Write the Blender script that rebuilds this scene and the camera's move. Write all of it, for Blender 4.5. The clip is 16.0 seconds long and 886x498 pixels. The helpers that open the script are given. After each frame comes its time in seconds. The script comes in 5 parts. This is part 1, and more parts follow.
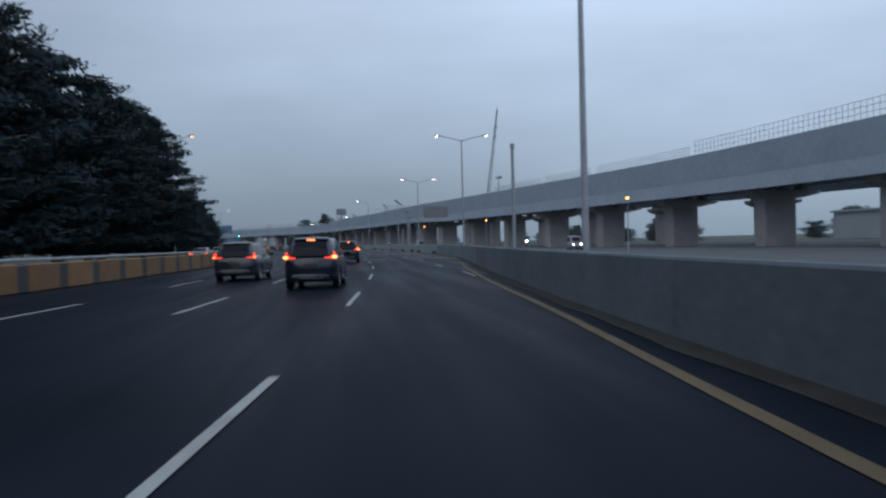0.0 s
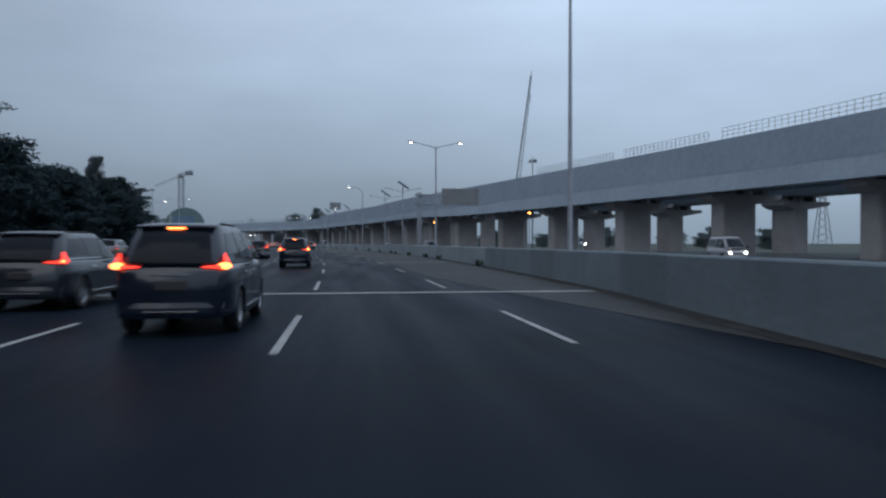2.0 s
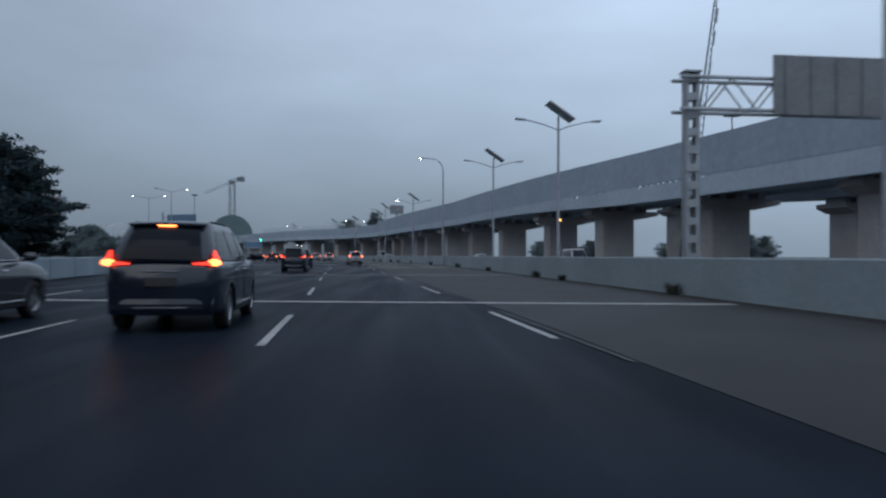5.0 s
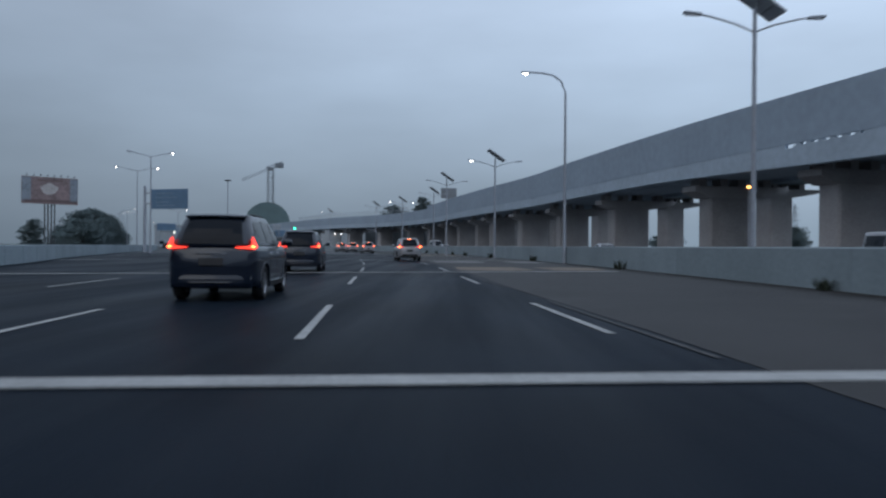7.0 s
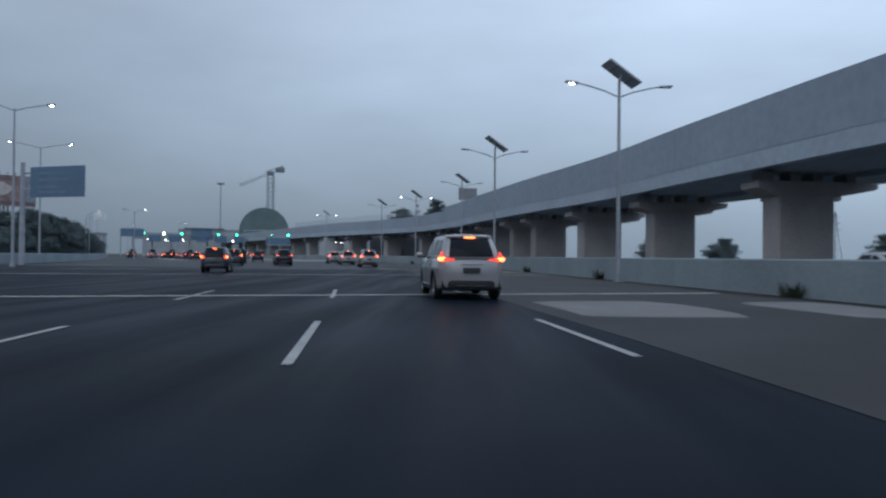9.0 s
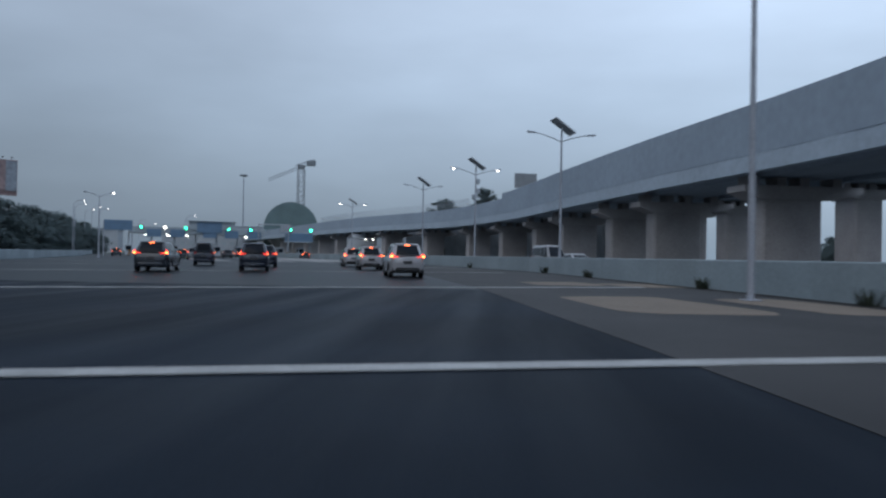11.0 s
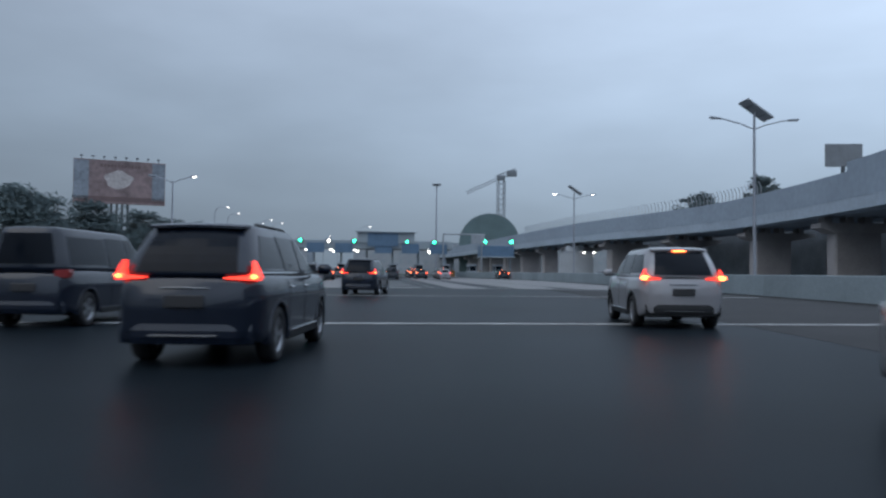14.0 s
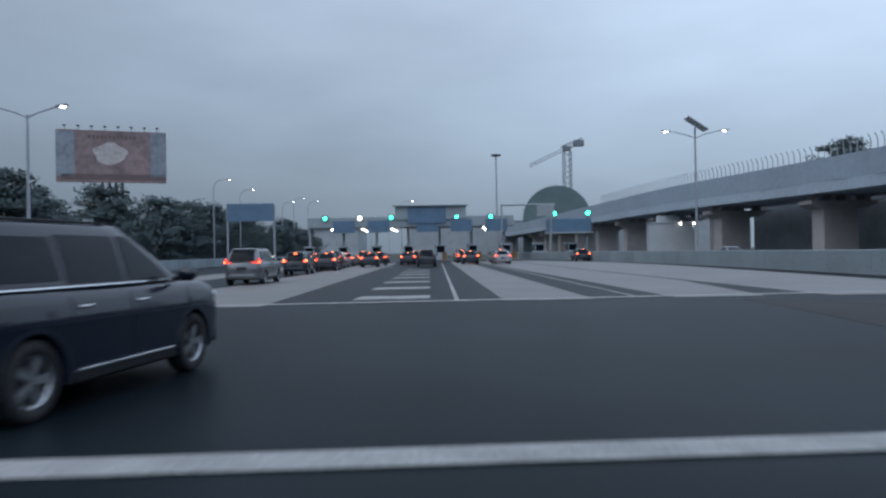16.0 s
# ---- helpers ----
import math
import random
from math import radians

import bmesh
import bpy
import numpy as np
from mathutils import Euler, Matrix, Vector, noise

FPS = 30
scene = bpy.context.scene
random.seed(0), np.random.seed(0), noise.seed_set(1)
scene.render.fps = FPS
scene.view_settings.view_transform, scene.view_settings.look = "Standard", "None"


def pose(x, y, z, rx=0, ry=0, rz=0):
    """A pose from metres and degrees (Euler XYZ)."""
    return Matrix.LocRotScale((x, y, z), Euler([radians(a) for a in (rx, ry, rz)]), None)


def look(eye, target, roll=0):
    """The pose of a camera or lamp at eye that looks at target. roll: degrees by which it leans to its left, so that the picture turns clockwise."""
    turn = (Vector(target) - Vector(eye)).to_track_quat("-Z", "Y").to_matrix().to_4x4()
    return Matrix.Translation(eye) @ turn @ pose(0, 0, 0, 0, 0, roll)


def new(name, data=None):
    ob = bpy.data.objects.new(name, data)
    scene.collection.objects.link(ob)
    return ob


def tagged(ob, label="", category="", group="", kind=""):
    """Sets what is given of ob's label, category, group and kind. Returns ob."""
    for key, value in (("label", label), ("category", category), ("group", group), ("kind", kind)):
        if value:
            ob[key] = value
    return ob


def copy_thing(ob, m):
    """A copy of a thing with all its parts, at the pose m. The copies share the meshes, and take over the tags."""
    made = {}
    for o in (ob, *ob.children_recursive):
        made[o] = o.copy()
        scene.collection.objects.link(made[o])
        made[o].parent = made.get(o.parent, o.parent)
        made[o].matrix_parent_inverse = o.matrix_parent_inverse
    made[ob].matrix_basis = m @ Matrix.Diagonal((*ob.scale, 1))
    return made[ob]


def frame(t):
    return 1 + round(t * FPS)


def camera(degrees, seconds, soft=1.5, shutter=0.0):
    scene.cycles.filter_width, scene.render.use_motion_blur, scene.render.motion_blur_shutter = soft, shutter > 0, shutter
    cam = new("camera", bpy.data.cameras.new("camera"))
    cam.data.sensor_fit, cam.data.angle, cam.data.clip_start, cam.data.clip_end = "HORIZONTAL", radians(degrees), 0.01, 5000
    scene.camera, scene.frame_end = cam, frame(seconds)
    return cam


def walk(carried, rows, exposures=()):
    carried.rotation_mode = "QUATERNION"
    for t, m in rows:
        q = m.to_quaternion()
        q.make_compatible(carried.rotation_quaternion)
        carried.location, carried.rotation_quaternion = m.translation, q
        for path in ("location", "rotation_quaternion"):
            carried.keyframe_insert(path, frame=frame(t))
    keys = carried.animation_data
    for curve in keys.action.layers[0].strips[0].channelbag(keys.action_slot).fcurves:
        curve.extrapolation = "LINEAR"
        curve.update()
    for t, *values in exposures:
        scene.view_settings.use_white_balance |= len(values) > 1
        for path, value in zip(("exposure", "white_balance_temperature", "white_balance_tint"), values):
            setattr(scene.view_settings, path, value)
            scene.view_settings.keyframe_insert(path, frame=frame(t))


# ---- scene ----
cam = camera(60.8, 16.0, soft=2.4, shutter=0.3)
PATH = [
    (0, (-2.805, -0.38, 1.403), (-2.561, 1.605, 1.385), -1.4),
    (0.5, (-1.818, 11.676, 1.415), (-1.6, 13.664, 1.382), -0.7),
    (1, (-1.206, 22.802, 1.38), (-0.998, 24.791, 1.355), -0.4),
    (1.5, (-0.71, 34.488, 1.351), (-0.473, 36.474, 1.345), -0.1),
    (2, (-0.425, 45.553, 1.355), (-0.18, 47.538, 1.34), 0.0),
    (2.5, (-0.251, 56.8, 1.275), (-0.021, 58.787, 1.282), 0.2),
    (3, (-0.263, 66.757, 1.224), (-0.12, 68.751, 1.284), -0.1),
    (3.5, (-0.379, 77.916, 1.22), (-0.254, 79.912, 1.229), 0.3),
    (4, (-0.647, 88.504, 1.214), (-0.542, 90.501, 1.237), 0.3),
    (4.5, (-1.063, 98.651, 1.218), (-0.957, 100.649, 1.23), 0.1),
    (5, (-1.602, 108.718, 1.142), (-1.517, 110.716, 1.16), 0.2),
    (7.5, (-5.976, 155.575, 1.057), (-6.012, 157.574, 1.048), 0.4),
    (8, (-6.728, 164.329, 1.101), (-6.751, 166.328, 1.107), 0.5),
    (8.5, (-7.628, 173.469, 1.094), (-7.662, 175.468, 1.114), 0.5),
    (11, (-13.028, 218.363, 1.077), (-13.168, 220.358, 1.096), 1.0),
    (11.5, (-14.556, 227.34, 1.04), (-14.782, 229.327, 1.062), 0.4),
    (12, (-16.58, 236.246, 0.909), (-16.924, 238.217, 0.889), -0.0),
    (12.5, (-18.454, 244.4, 1.076), (-18.898, 246.35, 1.071), -0.3),
    (13, (-20.534, 252.337, 1.139), (-21.077, 254.262, 1.128), 0.1),
    (13.5, (-22.731, 260.023, 1.186), (-23.4, 261.908, 1.213), -0.2),
    (14, (-24.859, 267.219, 1.109), (-25.518, 269.107, 1.169), 0.6),
    (14.5, (-26.78, 273.932, 1.245), (-27.491, 275.801, 1.283), 0.1),
    (15, (-28.873, 281.022, 1.232), (-29.59, 282.888, 1.279), -1.1),
    (15.5, (-31.423, 288.46, 1.248), (-32.219, 290.294, 1.241), -0.8),
    (16, (-33.727, 295.232, 1.317), (-34.545, 297.057, 1.326), -1.0),
]
walk(cam, [(t, look(eye, target, roll)) for t, eye, target, roll in PATH], [(0.0, -0.05), (3.0, -0.07), (5.0, -0.12), (8.0, -0.02), (11.0, 0.05), (14.0, 0.15), (16.0, 0.28)])

# ---- world, sun ----
world = bpy.data.worlds.new("overcast_dusk")
scene.world = world
world.use_nodes = True
wn, wl = world.node_tree.nodes, world.node_tree.links
wn.clear()
w_out = wn.new("ShaderNodeOutputWorld")
w_bg = wn.new("ShaderNodeBackground")
w_sky = wn.new("ShaderNodeTexSky")
w_sky.sky_type = "NISHITA"
w_sky.sun_disc = False
w_sky.sun_elevation = radians(50)
w_sky.sun_rotation = radians(205)
w_sky.air_density, w_sky.dust_density = 1.5, 3.0
w_co = wn.new("ShaderNodeTexCoord")
w_sep = wn.new("ShaderNodeSeparateXYZ")
wl.new(w_co.outputs["Generated"], w_sep.inputs[0])
# cloud deck: brighter high up, dim towards the horizon
w_ramp = wn.new("ShaderNodeValToRGB")
cr = w_ramp.color_ramp
cr.elements[0].position, cr.elements[0].color = 0.0, (0.215, 0.285, 0.365, 1)
cr.elements[1].position, cr.elements[1].color = 1.0, (0.60, 0.74, 0.96, 1)
for p_, c_ in ((0.07, (0.27, 0.35, 0.45, 1)), (0.20, (0.40, 0.51, 0.66, 1)), (0.38, (0.56, 0.69, 0.89, 1))):
    e_ = cr.elements.new(p_)
    e_.color = c_
wl.new(w_sep.outputs["Z"], w_ramp.inputs["Fac"])
# the western side of the deck is darker
w_side = wn.new("ShaderNodeMapRange")
w_side.inputs["From Min"].default_value, w_side.inputs["From Max"].default_value = -0.8, 0.5
w_side.inputs["To Min"].default_value, w_side.inputs["To Max"].default_value = 0.62, 1.36
wl.new(w_sep.outputs["X"], w_side.inputs["Value"])
w_map = wn.new("ShaderNodeMapping")
w_map.inputs["Scale"].default_value = (1.6, 1.6, 5.0)
wl.new(w_co.outputs["Generated"], w_map.inputs["Vector"])
w_noise = wn.new("ShaderNodeTexNoise")
w_noise.inputs["Scale"].default_value, w_noise.inputs["Detail"].default_value = 1.3, 5.0
wl.new(w_map.outputs[0], w_noise.inputs["Vector"])
w_cl = wn.new("ShaderNodeMapRange")
w_cl.inputs["From Min"].default_value, w_cl.inputs["From Max"].default_value = 0.3, 0.7
w_cl.inputs["To Min"].default_value, w_cl.inputs["To Max"].default_value = 0.86, 1.12
wl.new(w_noise.outputs["Fac"], w_cl.inputs["Value"])
w_mul = wn.new("ShaderNodeMath")
w_mul.operation = "MULTIPLY"
wl.new(w_side.outputs[0], w_mul.inputs[0])
wl.new(w_cl.outputs[0], w_mul.inputs[1])
w_tone = wn.new("ShaderNodeVectorMath")
w_tone.operation = "SCALE"
wl.new(w_ramp.outputs["Color"], w_tone.inputs[0])
wl.new(w_mul.outputs[0], w_tone.inputs["Scale"])
w_dim = wn.new("ShaderNodeVectorMath")
w_dim.operation = "SCALE"
w_dim.inputs["Scale"].default_value = 0.06
wl.new(w_sky.outputs["Color"], w_dim.inputs[0])
w_mix = wn.new("ShaderNodeMix")
w_mix.data_type = "RGBA"
w_mix.inputs["Factor"].default_value = 0.93
wl.new(w_dim.outputs[0], w_mix.inputs["A"])
wl.new(w_tone.outputs[0], w_mix.inputs["B"])
wl.new(w_mix.outputs["Result"], w_bg.inputs["Color"])
w_bg.inputs["Strength"].default_value = 1.0
wl.new(w_bg.outputs[0], w_out.inputs[0])

sun = new("sun", bpy.data.lights.new("sun", "SUN"))
sun.data.energy, sun.data.angle, sun.data.color = 0.7, radians(60), (1.0, 0.98, 0.96)
sun.matrix_world = look((-25, -54, 71), (0, 0, 0))


# ---- materials ----
def mat(name, base, rough=0.8, metal=0.0, vary=0.25, scale=1.0, fine=12.0, bump=0.0, rand=0.0, coat=0.0, spec=0.5):
    """Principled surface with a broad and a fine variation of tone, in metres of the world."""
    m = bpy.data.materials.new(name)
    m.use_nodes = True
    n, l = m.node_tree.nodes, m.node_tree.links
    b = n["Principled BSDF"]
    b.inputs["Roughness"].default_value = rough
    b.inputs["Metallic"].default_value = metal
    b.inputs["Coat Weight"].default_value = coat
    b.inputs["Specular IOR Level"].default_value = spec
    geo = n.new("ShaderNodeNewGeometry")
    big = n.new("ShaderNodeTexNoise")
    big.inputs["Scale"].default_value, big.inputs["Detail"].default_value = scale, 4.0
    l.new(geo.outputs["Position"], big.inputs["Vector"])
    small = n.new("ShaderNodeTexNoise")
    small.inputs["Scale"].default_value, small.inputs["Detail"].default_value = fine, 3.0
    l.new(geo.outputs["Position"], small.inputs["Vector"])
    add = n.new("ShaderNodeMath")
    add.operation = "ADD"
    l.new(big.outputs["Fac"], add.inputs[0])
    l.new(small.outputs["Fac"], add.inputs[1])
    last = add.outputs[0]
    if rand:
        info = n.new("ShaderNodeObjectInfo")
        r = n.new("ShaderNodeMath")
        r.operation = "MULTIPLY_ADD"
        r.inputs[1].default_value = rand * 2
        l.new(info.outputs["Random"], r.inputs[0])
        l.new(last, r.inputs[2])
        last = r.outputs[0]
    rng = n.new("ShaderNodeMapRange")
    rng.inputs["From Min"].default_value, rng.inputs["From Max"].default_value = 0.6, 1.4 + rand * 2
    rng.inputs["To Min"].default_value, rng.inputs["To Max"].default_value = 1.0 - vary, 1.0 + vary
    l.new(last, rng.inputs["Value"])
    tint = n.new("ShaderNodeVectorMath")
    tint.operation = "SCALE"
    tint.inputs[0].default_value = base
    l.new(rng.outputs[0], tint.inputs["Scale"])
    l.new(tint.outputs[0], b.inputs["Base Color"])
    if bump:
        bp = n.new("ShaderNodeBump")
        bp.inputs["Strength"].default_value = bump
        bp.inputs["Distance"].default_value = 0.02
        l.new(small.outputs["Fac"], bp.inputs["Height"])
        l.new(bp.outputs[0], b.inputs["Normal"])
    return m


def glow(name, colour, strength):
    m = bpy.data.materials.new(name)
    m.use_nodes = True
    b = m.node_tree.nodes["Principled BSDF"]
    b.inputs["Base Color"].default_value = (*[min(1, c) * 0.6 for c in colour], 1)
    b.inputs["Emission Color"].default_value = (*colour, 1)
    b.inputs["Emission Strength"].default_value = strength
    return m


# base set far below real asphalt; foreground dimness is put into the colour
ASPHALT = mat("dark_asphalt", (0.0076, 0.0118, 0.0185), 0.42, vary=0.7, scale=0.22, fine=35, bump=0.12, spec=0.010)
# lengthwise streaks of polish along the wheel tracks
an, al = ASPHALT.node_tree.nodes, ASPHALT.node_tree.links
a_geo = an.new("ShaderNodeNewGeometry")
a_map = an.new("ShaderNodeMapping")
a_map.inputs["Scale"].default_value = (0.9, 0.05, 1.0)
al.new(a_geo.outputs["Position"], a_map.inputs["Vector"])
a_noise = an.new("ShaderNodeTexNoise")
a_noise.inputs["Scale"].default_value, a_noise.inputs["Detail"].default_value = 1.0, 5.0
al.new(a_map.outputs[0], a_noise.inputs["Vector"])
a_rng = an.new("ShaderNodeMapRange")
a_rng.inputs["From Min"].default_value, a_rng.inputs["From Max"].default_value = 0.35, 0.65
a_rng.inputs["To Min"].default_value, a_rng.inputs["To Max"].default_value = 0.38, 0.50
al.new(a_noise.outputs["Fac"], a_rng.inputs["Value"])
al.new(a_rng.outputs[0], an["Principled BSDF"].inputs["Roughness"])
SHOULDER = mat("worn_shoulder_asphalt", (0.027, 0.0262, 0.027), 0.6, vary=0.45, scale=0.35, fine=60, bump=0.2, spec=0.08)
SIDE_ASPHALT = mat("side_road_concrete", (0.085, 0.092, 0.097), 0.85, vary=0.3, scale=0.2, fine=30, bump=0.3, spec=0.12)
SOIL = mat("dark_grass_and_soil", (0.035, 0.045, 0.035), 0.95, vary=0.5, scale=0.15, fine=6, bump=0.6)
PAINT = mat("worn_white_road_paint", (0.27, 0.275, 0.275), 0.7, spec=0.2, vary=0.4, scale=1.5, fine=30, bump=0.3)
YELLOW_LINE = mat("worn_yellow_road_paint", (0.098, 0.073, 0.043), 0.75, vary=0.5, scale=1.2, fine=25, bump=0.3, spec=0.15)
TAN = mat("tan_road_surfacing", (0.105, 0.078, 0.054), 0.75, vary=0.3, scale=0.8, fine=25, bump=0.4)
WORN = mat("worn_pale_surfacing", (0.095, 0.092, 0.09), 0.65, vary=0.35, scale=0.8, fine=30, bump=0.2)
PALE = mat("pale_concrete_paving", (0.135, 0.131, 0.129), 0.55, vary=0.25, scale=0.3, fine=20, bump=0.3)
CONCRETE = mat("stained_concrete", (0.20, 0.245, 0.27), 0.85, vary=0.28, scale=0.35, fine=8, bump=0.4, rand=0.15)
PIER = mat("pier_concrete", (0.33, 0.312, 0.312), 0.88, vary=0.3, scale=0.5, fine=6, bump=0.4, rand=0.2)
DECK = mat("viaduct_concrete", (0.34, 0.405, 0.475), 0.85, vary=0.16, scale=0.15, fine=2, bump=0.08)
BARRIER_WALL = mat("barrier_wall_concrete", (0.27, 0.328, 0.395), 0.85, vary=0.14, scale=0.12, fine=1.5, bump=0.08)
BARRIER_YELLOW = mat("faded_yellow_paint", (0.17, 0.088, 0.032), 0.7, vary=0.35, scale=1.3, fine=14, bump=0.3, rand=0.25)
BARRIER_BLACK = mat("faded_black_paint", (0.035, 0.037, 0.04), 0.7, vary=0.4, scale=1.3, fine=14, bump=0.3)
STEEL = mat("galvanised_steel", (0.30, 0.32, 0.34), 0.5, 0.6, vary=0.2, scale=2, fine=20)
POLE_GREY = mat("grey_painted_pole", (0.27, 0.29, 0.33), 0.55, 0.2, vary=0.2, scale=1.5, fine=12)
DARK_STEEL = mat("dark_steel", (0.07, 0.08, 0.09), 0.55, 0.4, vary=0.25, scale=2, fine=15)
PANEL_BACK = mat("panel_back_sheet", (0.50, 0.53, 0.56), 0.6, vary=0.15, scale=2, fine=10)
PANEL = mat("solar_cells", (0.05, 0.06, 0.08), 0.2, 0.1, vary=0.2, scale=3, fine=20)
BARK = mat("bark", (0.08, 0.065, 0.05), 0.9, vary=0.3, scale=2, fine=15, bump=0.6)
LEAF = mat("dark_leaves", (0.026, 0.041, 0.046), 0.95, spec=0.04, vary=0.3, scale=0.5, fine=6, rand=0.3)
# far foliage in a paler tone: distance haze put into the leaf colour
LEAF_HAZE = mat("haze_paled_leaves", (0.090, 0.120, 0.127), 0.95, spec=0.05, vary=0.15, scale=0.4, fine=4, rand=0.3)
for leaf_mat in (LEAF, LEAF_HAZE):
    # blades share part of the crown's upward shading, which softens the sparkle between them
    ln, ll = leaf_mat.node_tree.nodes, leaf_mat.node_tree.links
    l_geo = ln.new("ShaderNodeNewGeometry")
    l_mix = ln.new("ShaderNodeVectorMath")
    l_mix.operation = "MULTIPLY_ADD"
    l_mix.inputs[1].default_value, l_mix.inputs[2].default_value = (0.16, 0.16, 0.16), (0.08, -0.4, 0.6)
    l_unit = ln.new("ShaderNodeVectorMath")
    l_unit.operation = "NORMALIZE"
    ll.new(l_geo.outputs["Normal"], l_mix.inputs[0])
    ll.new(l_mix.outputs[0], l_unit.inputs[0])
    ll.new(l_unit.outputs[0], ln["Principled BSDF"].inputs["Normal"])
SIGN_BACK = mat("sign_back_sheet", (0.17, 0.18, 0.19), 0.6, 0.3, vary=0.2, scale=1.0, fine=6)
SIGN_BLUE = mat("blue_sign_sheet", (0.085, 0.15, 0.23), 0.5, vary=0.2, scale=0.8, fine=8)
# CANOPY, DOME and BUILDING are paled: distance haze is put into their colour
CANOPY = mat("canopy_cladding", (0.25, 0.29, 0.315), 0.6, vary=0.2, scale=0.4, fine=4)
BOOTH = mat("booth_panels", (0.30, 0.34, 0.38), 0.5, vary=0.2, scale=1, fine=8)
DOME = mat("dark_green_roof", (0.080, 0.122, 0.125), 0.6, vary=0.2, scale=0.2, fine=2)
BUILDING = mat("grey_render", (0.30, 0.325, 0.35), 0.85, vary=0.25, scale=0.2, fine=3, rand=0.3)
POSTER_RED = mat("faded_red_poster", (0.21, 0.15, 0.15), 0.6, vary=0.45, scale=0.25, fine=1.2)
POSTER_BLUE = mat("faded_blue_poster", (0.20, 0.225, 0.26), 0.6, vary=0.4, scale=0.35, fine=1.5)
POSTER_PALE = mat("pale_poster_patch", (0.42, 0.38, 0.37), 0.6, vary=0.3, scale=0.5, fine=2)
RUBBER = mat("tyre_rubber", (0.018, 0.018, 0.02), 0.85, vary=0.2, scale=4, fine=30)
RIM = mat("alloy_rim", (0.42, 0.43, 0.45), 0.35, 0.8, vary=0.15, scale=5, fine=20)
GLASS = mat("tinted_car_glass", (0.006, 0.010, 0.016), 0.05, vary=0.2, scale=2, fine=8, spec=0.13)
GLASS_DARK = mat("deep_tinted_rear_glass", (0.005, 0.007, 0.011), 0.12, vary=0.2, scale=2, fine=8, spec=0.1)
BLACK_PLASTIC = mat("black_plastic", (0.014, 0.015, 0.017), 0.6, spec=0.25, vary=0.2, scale=4, fine=20)
CHROME = mat("chrome_trim", (0.65, 0.66, 0.68), 0.18, 1.0, vary=0.1, scale=4, fine=20)
CAR_BLACK = mat("dark_blue_black_car_paint", (0.006, 0.010, 0.020), 0.25, vary=0.15, scale=1.5, fine=30, spec=0.35, coat=0.42)
CAR_DARK = mat("charcoal_car_paint", (0.014, 0.018, 0.025), 0.25, vary=0.15, scale=1.5, fine=30, spec=0.35, coat=0.42)
CAR_WHITE = mat("white_car_paint", (0.225, 0.225, 0.24), 0.3, vary=0.08, scale=1.5, fine=30, coat=0.8)
CAR_SILVER = mat("silver_car_paint", (0.12, 0.125, 0.135), 0.3, 0.5, vary=0.1, scale=1.5, fine=30, coat=0.7)
CAR_RED = mat("maroon_car_paint", (0.10, 0.02, 0.022), 0.3, 0.2, vary=0.1, scale=1.5, fine=30, coat=0.7)
TAIL_ON = glow("lit_tail_lamp", (1.0, 0.05, 0.03), 2.2)
TAIL_HOT = glow("lit_brake_lamp", (1.0, 0.17, 0.04), 9.0)
TAIL_OFF = mat("red_lens", (0.22, 0.02, 0.02), 0.25, vary=0.1, scale=3, fine=9)
HEAD_ON = glow("lit_headlamp", (1.0, 0.97, 0.9), 25.0)
LAMP_ON = glow("lit_white_lamp", (1.0, 0.97, 0.92), 9.0)
LAMP_WARM = glow("lit_warm_lamp", (1.0, 0.84, 0.66), 9.0)
LAMP_SODIUM = glow("lit_sodium_lamp", (1.0, 0.40, 0.09), 6.0)
LAMP_OFF = mat("unlit_lamp_lens", (0.45, 0.47, 0.5), 0.3, vary=0.1, scale=3, fine=9)
GREEN_ON = glow("lit_green_signal", (0.04, 1.0, 0.52), 7.0)
NUMBER_BAR = mat("blank_plate", (0.022, 0.022, 0.024), 0.5, vary=0.2, scale=4, fine=20)


# ---- mesh helpers ----
def mesh_of(bm, name, material=None, smooth=False):
    me = bpy.data.meshes.new(name)
    bm.to_mesh(me)
    bm.free()
    if material is not None:
        for m in material if isinstance(material, (list, tuple)) else [material]:
            me.materials.append(m)
    if smooth:
        for p in me.polygons:
            p.use_smooth = True
    return me


def part(name, bm, material, parent=None, label="", smooth=False):
    ob = new(name, mesh_of(bm, name, material, smooth))
    if parent is not None:
        ob.parent = parent
    if label:
        ob["label"] = label
    return ob


def share(name, me, parent, m):
    ob = new(name, me)
    ob.parent = parent
    ob.matrix_basis = m
    return ob


def thing(name, m, label, category, group="", kind=""):
    ob = new(name)
    ob.matrix_basis = m
    ob.empty_display_size = 0.3
    return tagged(ob, label, category, group, kind)


def box(bm, c, s, rot=None, bevel=0.0):
    """A box with its centre at c and sizes s, turned by rot (a matrix), with bevelled edges."""
    r = bmesh.ops.create_cube(bm, size=1.0)
    vs = r["verts"]
    bmesh.ops.scale(bm, vec=s, verts=vs)
    if bevel:
        es = list({e for v in vs for e in v.link_edges})
        rb = bmesh.ops.bevel(bm, geom=es, offset=bevel, segments=1, affect="EDGES", profile=0.5)
        vs = list({v for f in rb["faces"] for v in f.verts} | {v for v in vs if v.is_valid})
    if rot is not None:
        bmesh.ops.transform(bm, matrix=rot, verts=vs)
    bmesh.ops.translate(bm, vec=c, verts=vs)
    return vs


